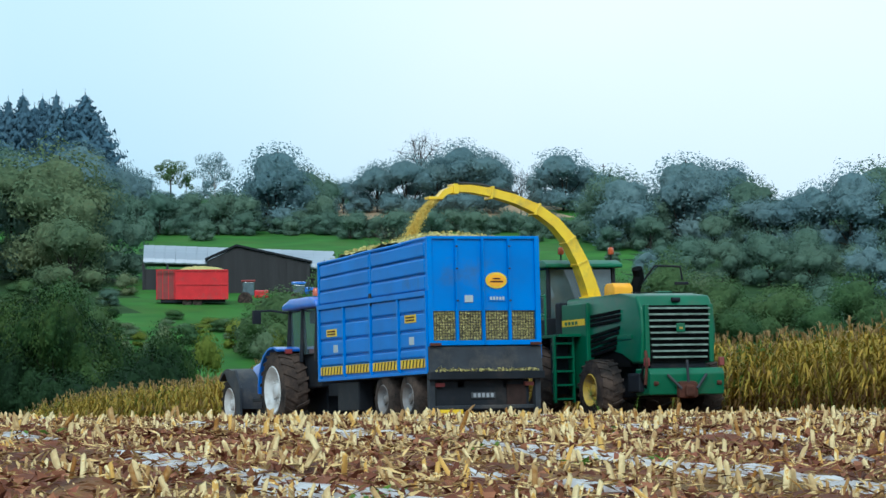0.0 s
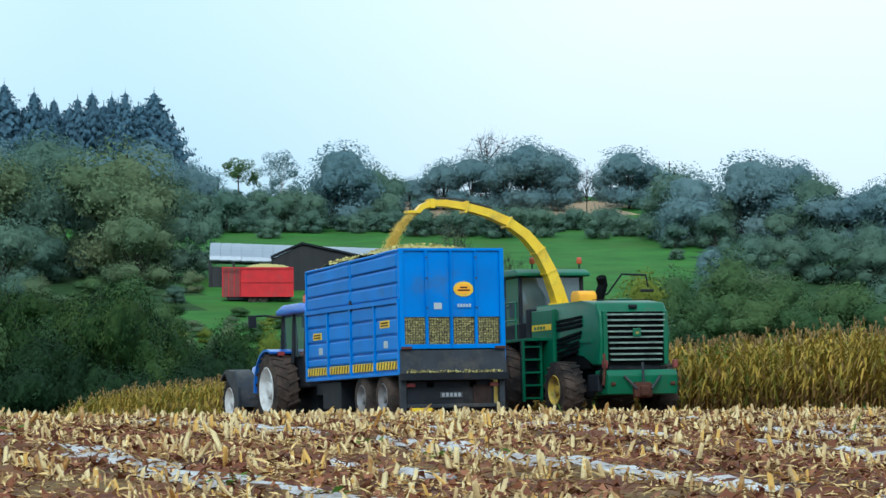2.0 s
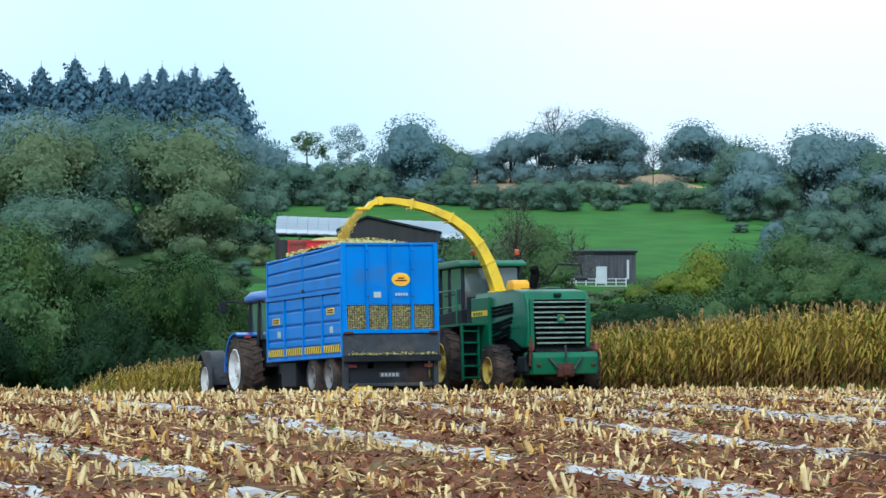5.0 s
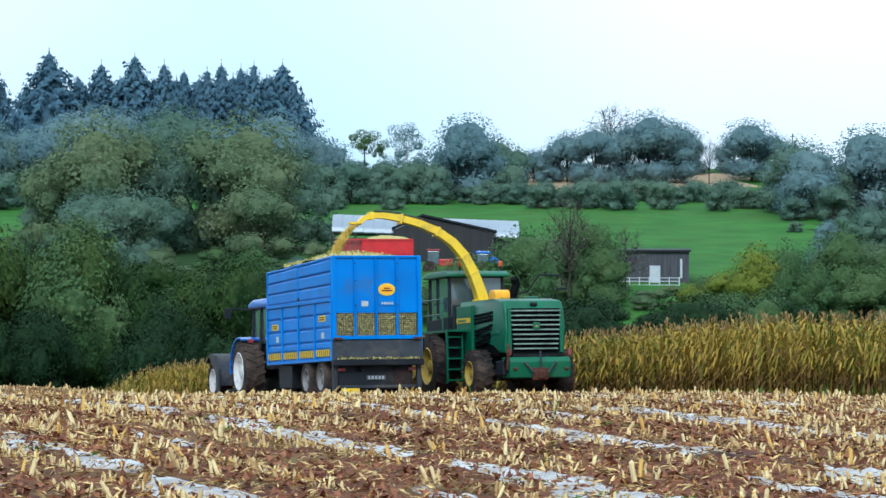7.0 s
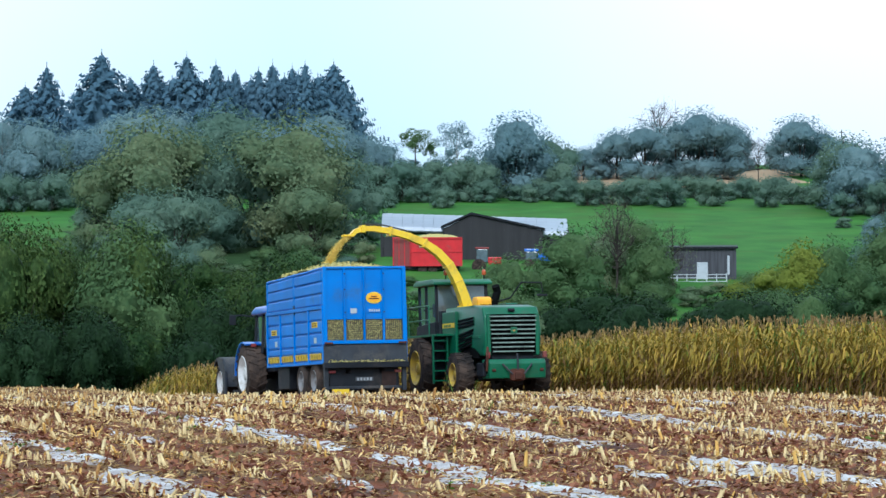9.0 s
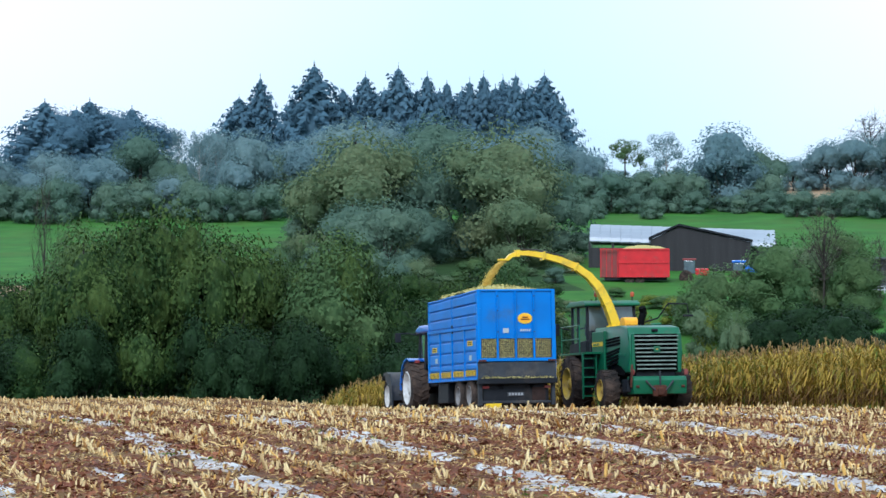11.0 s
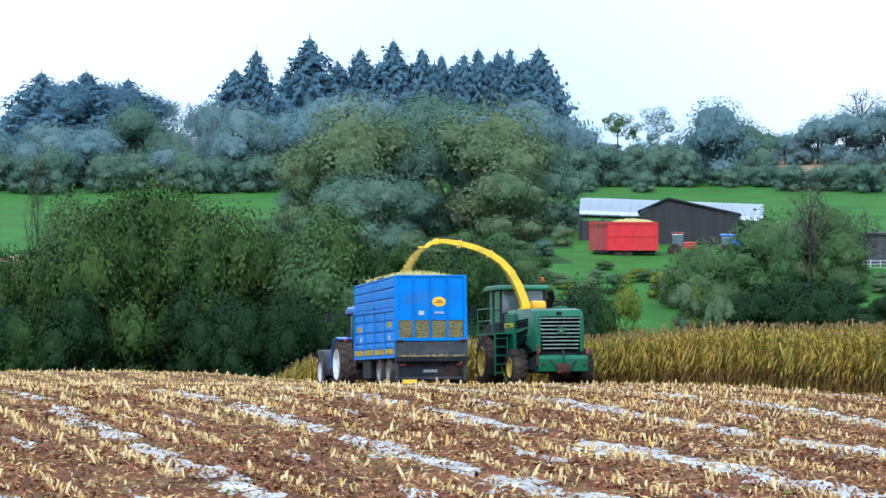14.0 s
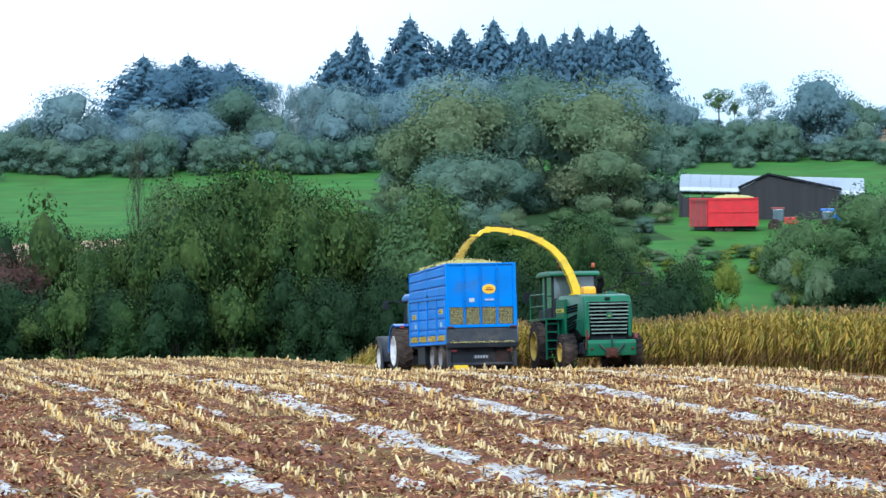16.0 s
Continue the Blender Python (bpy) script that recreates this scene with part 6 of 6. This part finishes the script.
# ---------- stubble, litter and plastic film ----------
def stub_template(seed):
    r = np.random.default_rng(seed)
    V, F = [], []
    h = r.uniform(0.08, 0.17)
    lean = r.normal(0, 0.12, 2)
    for z, rad in ((-0.03, 0.023), (h, 0.019)):
        for k in range(4):
            a = k * math.pi / 2
            V.append((math.cos(a) * rad + lean[0] * z, math.sin(a) * rad + lean[1] * z, z + (0.02 * math.cos(a) if z > 0 else 0)))
    for k in range(4):
        j = (k + 1) % 4
        F.extend([(k, j, 4 + j), (k, 4 + j, 4 + k)])
    F.extend([(4, 5, 6), (4, 6, 7)])
    for i in range(seed % 2):
        b = len(V)
        a = r.uniform(0, 6.28)
        d, s = np.array([math.cos(a), math.sin(a)]), np.array([-math.sin(a), math.cos(a)])
        z0 = h * r.uniform(0.3, 0.8)
        ln = r.uniform(0.06, 0.15)
        for f, z, w in ((0, z0, 0.006), (0.5, z0 + 0.02, 0.01), (1, z0 - 0.07, 0.003)):
            for q in (-1, 1):
                p = d * ln * f + s * w * q
                V.append((p[0], p[1], z))
        F.extend([(b, b + 1, b + 3), (b, b + 3, b + 2), (b + 2, b + 3, b + 5), (b + 2, b + 5, b + 4)])
    return np.array(V), np.array(F), np.zeros(len(F), int)


def stubble():
    r = np.random.default_rng(21)
    tpl = [stub_template(50 + i) for i in range(13)]
    X, Y = [], []
    for i in range(-40, 62):
        if i % 3 == 2:
            continue
        x = 0.35 + i * 0.75
        y = np.arange(-98, 62, 0.1)
        m = (np.abs(x + 25.3 - (y + 84) * 0.34) < 26 + 0.06 * (y + 96)) & (r.uniform(0, 1, len(y)) < 0.9 + 0.08 * math.sin(i * 2.1))
        m &= ~((x > 7.5) & (y > -46)) & ~((x > 1.6) & (y > 10) & (y < 20.5)) & (np.sin(y * 0.21 + i * 1.7) + np.sin(y * 0.53 + i) + 0.7 * np.sin(y * 2.3 + i * 3) + 0.5 * np.sin(y * 5.1 + i) > 0.35 - 1.25 * smooth01((y + 56) / 36))
        X.append(np.full(m.sum(), x))
        Y.append(y[m])
    x, y = np.concatenate(X), np.concatenate(Y)
    clear = ((np.abs(np.abs(x) - 1.0) < 0.32) & (y > 0.6)) | ((np.abs(np.abs(x - 4.66) - 1.2) < 0.45) & (y > 1.2))
    x, y = x[~clear], y[~clear]
    x, y = x + r.normal(0, 0.07, len(x)), y + r.normal(0, 0.05, len(x))
    v, f, s = scatter(tpl, x, y, gz(x, y), r.uniform(0.42, 0.95, len(x)) + 0.9 * r.uniform(0, 1, len(x)) ** 6, r, 0.28)
    tagged(new("maize_stubble", raw_mesh("maize_stubble", v, f, [STRAW], s)), "rows of short cut straw-yellow maize stubble", "stubble", kind="stuff")
    # trampled leaves and husks
    n = 400000
    y = r.uniform(-97, 60, n)
    x = -25.3 + (y + 84) * 0.34 + r.uniform(-1, 1, n) * (25 + 0.05 * (y + 96))
    row = np.abs(((x - 0.35) / 0.75) - np.round((x - 0.35) / 0.75))
    keep = (r.uniform(0, 1, n) < 0.85 - 0.75 * row) & ~((x > 7.4) & (y > -46))
    x, y = x[keep], y[keep]
    p = np.stack([x, y, gz(x, y) + 0.035 + r.uniform(0, 0.05, len(x))], 1)
    v, f = leaf_cards(p, np.tile([0.0, 0.0, 0.95], (len(x), 1)), 0.076, r, 0.2)
    tagged(new("maize_litter", raw_mesh("maize_litter", v, f, [LITTER])), "trampled brown maize leaves and husks strewn on soil", "crop litter", kind="stuff")
    # broken stalks lying on the ground
    n = 42000
    y = r.uniform(-97, 30, n)
    x = -25.3 + (y + 84) * 0.34 + r.uniform(-1, 1, n) * (25 + 0.05 * (y + 96))
    keep = ~((x > 7.4) & (y > -46)) & (np.sin(x * 2.1 + y * 0.3) + np.sin(y * 0.6 - x) + r.normal(0, 0.8, n) > 0.7)
    x, y = x[keep], y[keep]
    p = np.stack([x, y, gz(x, y) + 0.05 + r.uniform(0, 0.05, len(x))], 1)
    v, f = leaf_cards(p, np.tile([0.0, -0.3, 0.9], (len(x), 1)), 0.1, r, 0.14)
    tagged(new("broken_stalks", raw_mesh("broken_stalks", v, f, [LITTER])), "broken straw-yellow maize stalks lying on soil", "crop litter", kind="stuff")
    # crumbled soil
    n = 110000
    y = r.uniform(-94, 0, n)
    x = -25.3 + (y + 84) * 0.34 + r.uniform(-1, 1, n) * (23 + 0.05 * (y + 96))
    keep = ~((x > 7.2) & (y > -46)) & (np.sin(x * 1.3 + 2) + np.sin(y * 0.4 + x) + r.normal(0, 0.8, n) > -0.6)
    x, y = x[keep], y[keep]
    p = np.stack([x, y, gz(x, y) + 0.03 + r.uniform(0, 0.04, len(x))], 1)
    v, f = leaf_cards(p, np.tile([0.0, 0.0, 0.35], (len(x), 1)), 0.055, r, 0)
    tagged(new("soil_clods", raw_mesh("soil_clods", v, f, [CLOD])), "crumbled red-brown soil clods between the rows", "soil", kind="stuff")
    # green weeds
    n = 900
    y = r.uniform(-92, 5, n)
    x = -25.3 + (y + 84) * 0.34 + r.uniform(-1, 1, n) * 24
    keep = (np.sin(x * 0.9) * np.sin(y * 0.37) > 0.55) & ~((x > 7.4) & (y > -46))
    x, y = x[keep], y[keep]
    q = np.repeat(np.stack([x, y, gz(x, y) + 0.05], 1), 14, 0) + r.normal(0, 1, (len(x) * 14, 3)) * np.array([0.14, 0.14, 0.02])
    v, f = leaf_cards(q, np.tile([0.0, 0.0, 1.0], (len(q), 1)), 0.05, r)
    tagged(new("field_weeds", raw_mesh("field_weeds", v, f, [WEED])), "small green weeds between the stubble rows", "weeds", kind="stuff")


def film_strip(x, y0, y1, width, seed):
    """A torn, crumpled strip of film lying along the rows."""
    r = np.random.default_rng(seed)
    n = max(6, int((y1 - y0) / 0.25))
    k = 7
    ys_ = np.linspace(y0, y1, n)
    ph = r.uniform(0, 6.28, 4)
    cl = x + 0.10 * np.sin(ys_ * 0.5 + ph[0]) + 0.05 * np.sin(ys_ * 1.9 + ph[1])
    taper = np.minimum(1, np.minimum(np.arange(n), np.arange(n)[::-1]) / 5 + 0.08)
    wl_ = width * taper * (0.75 + 0.25 * np.sin(ys_ * 1.3 + ph[2]) + r.uniform(-0.2, 0.2, n))
    wr_ = width * taper * (0.75 + 0.25 * np.sin(ys_ * 1.1 + ph[3]) + r.uniform(-0.2, 0.2, n))
    u = np.linspace(-1, 1, k)
    X = cl[:, None] + np.where(u < 0, u * wl_[:, None], u * wr_[:, None])
    Y = np.repeat(ys_[:, None], k, 1) + r.normal(0, 0.02, (n, k))
    Z = gz(X, Y) + 0.05 - 0.075 * np.abs(u) ** 3 + 0.018 * r.normal(0, 1, (n, k)) + 0.012 * np.sin(Y * 3 + X * 5)
    idx = np.arange(n * k).reshape(n, k)
    q = np.stack([idx[:-1, :-1], idx[:-1, 1:], idx[1:, 1:], idx[1:, :-1]], -1).reshape(-1, 4)
    ob = new("film_strip", raw_mesh("film_strip", np.stack([X.ravel(), Y.ravel(), Z.ravel()], 1), q, [FILM], None, True))
    return tagged(ob, "torn strip of pale muddy plastic film lying between rows", "plastic film", "film strips")


def stray_plants():
    r = np.random.default_rng(77)
    for x, y, s in ((2.75, 0.3, 0.34), (3.1, -0.4, 0.26), (-11.0, -42.0, 0.22), (-15.2, -58.0, 0.2), (-6.4, -30.0, 0.24)):
        v, f, sl = scatter([corn_template(90 + int(s * 100), True)], np.array([x]), np.array([y]), gz(np.array([x]), np.array([y])), np.array([s]), r, 0.3)
        tagged(new("stray_maize_plant", raw_mesh("stray_maize_plant", v, f, [WEED, TASSEL, WITHERED], sl)), "small broken green maize plant standing in the stubble", "plant", "stray plants")


standing_maize()
stubble()
stray_plants()
fr = random.Random(9)
for i in range(-40, 11):
    if i % 3 != 2:
        continue
    main = i % 6 == 2
    y = -100 + fr.uniform(0, 8)
    while y < 2:
        ln = fr.uniform(7, 20) if main else fr.uniform(1.5, 5)
        x = 0.35 + i * 0.75 + fr.uniform(-0.12, 0.12)
        if abs(x + 25.3 - (y + 84) * 0.34) < 27 and not (x > 6.8 and y + ln > -47):
            film_strip(x, y, y + ln, fr.uniform(0.5, 0.9) if main else fr.uniform(0.2, 0.42), 5000 + i * 50 + int(y))
        y += ln + (fr.uniform(0.4, 3.5) if main else fr.uniform(4, 16))
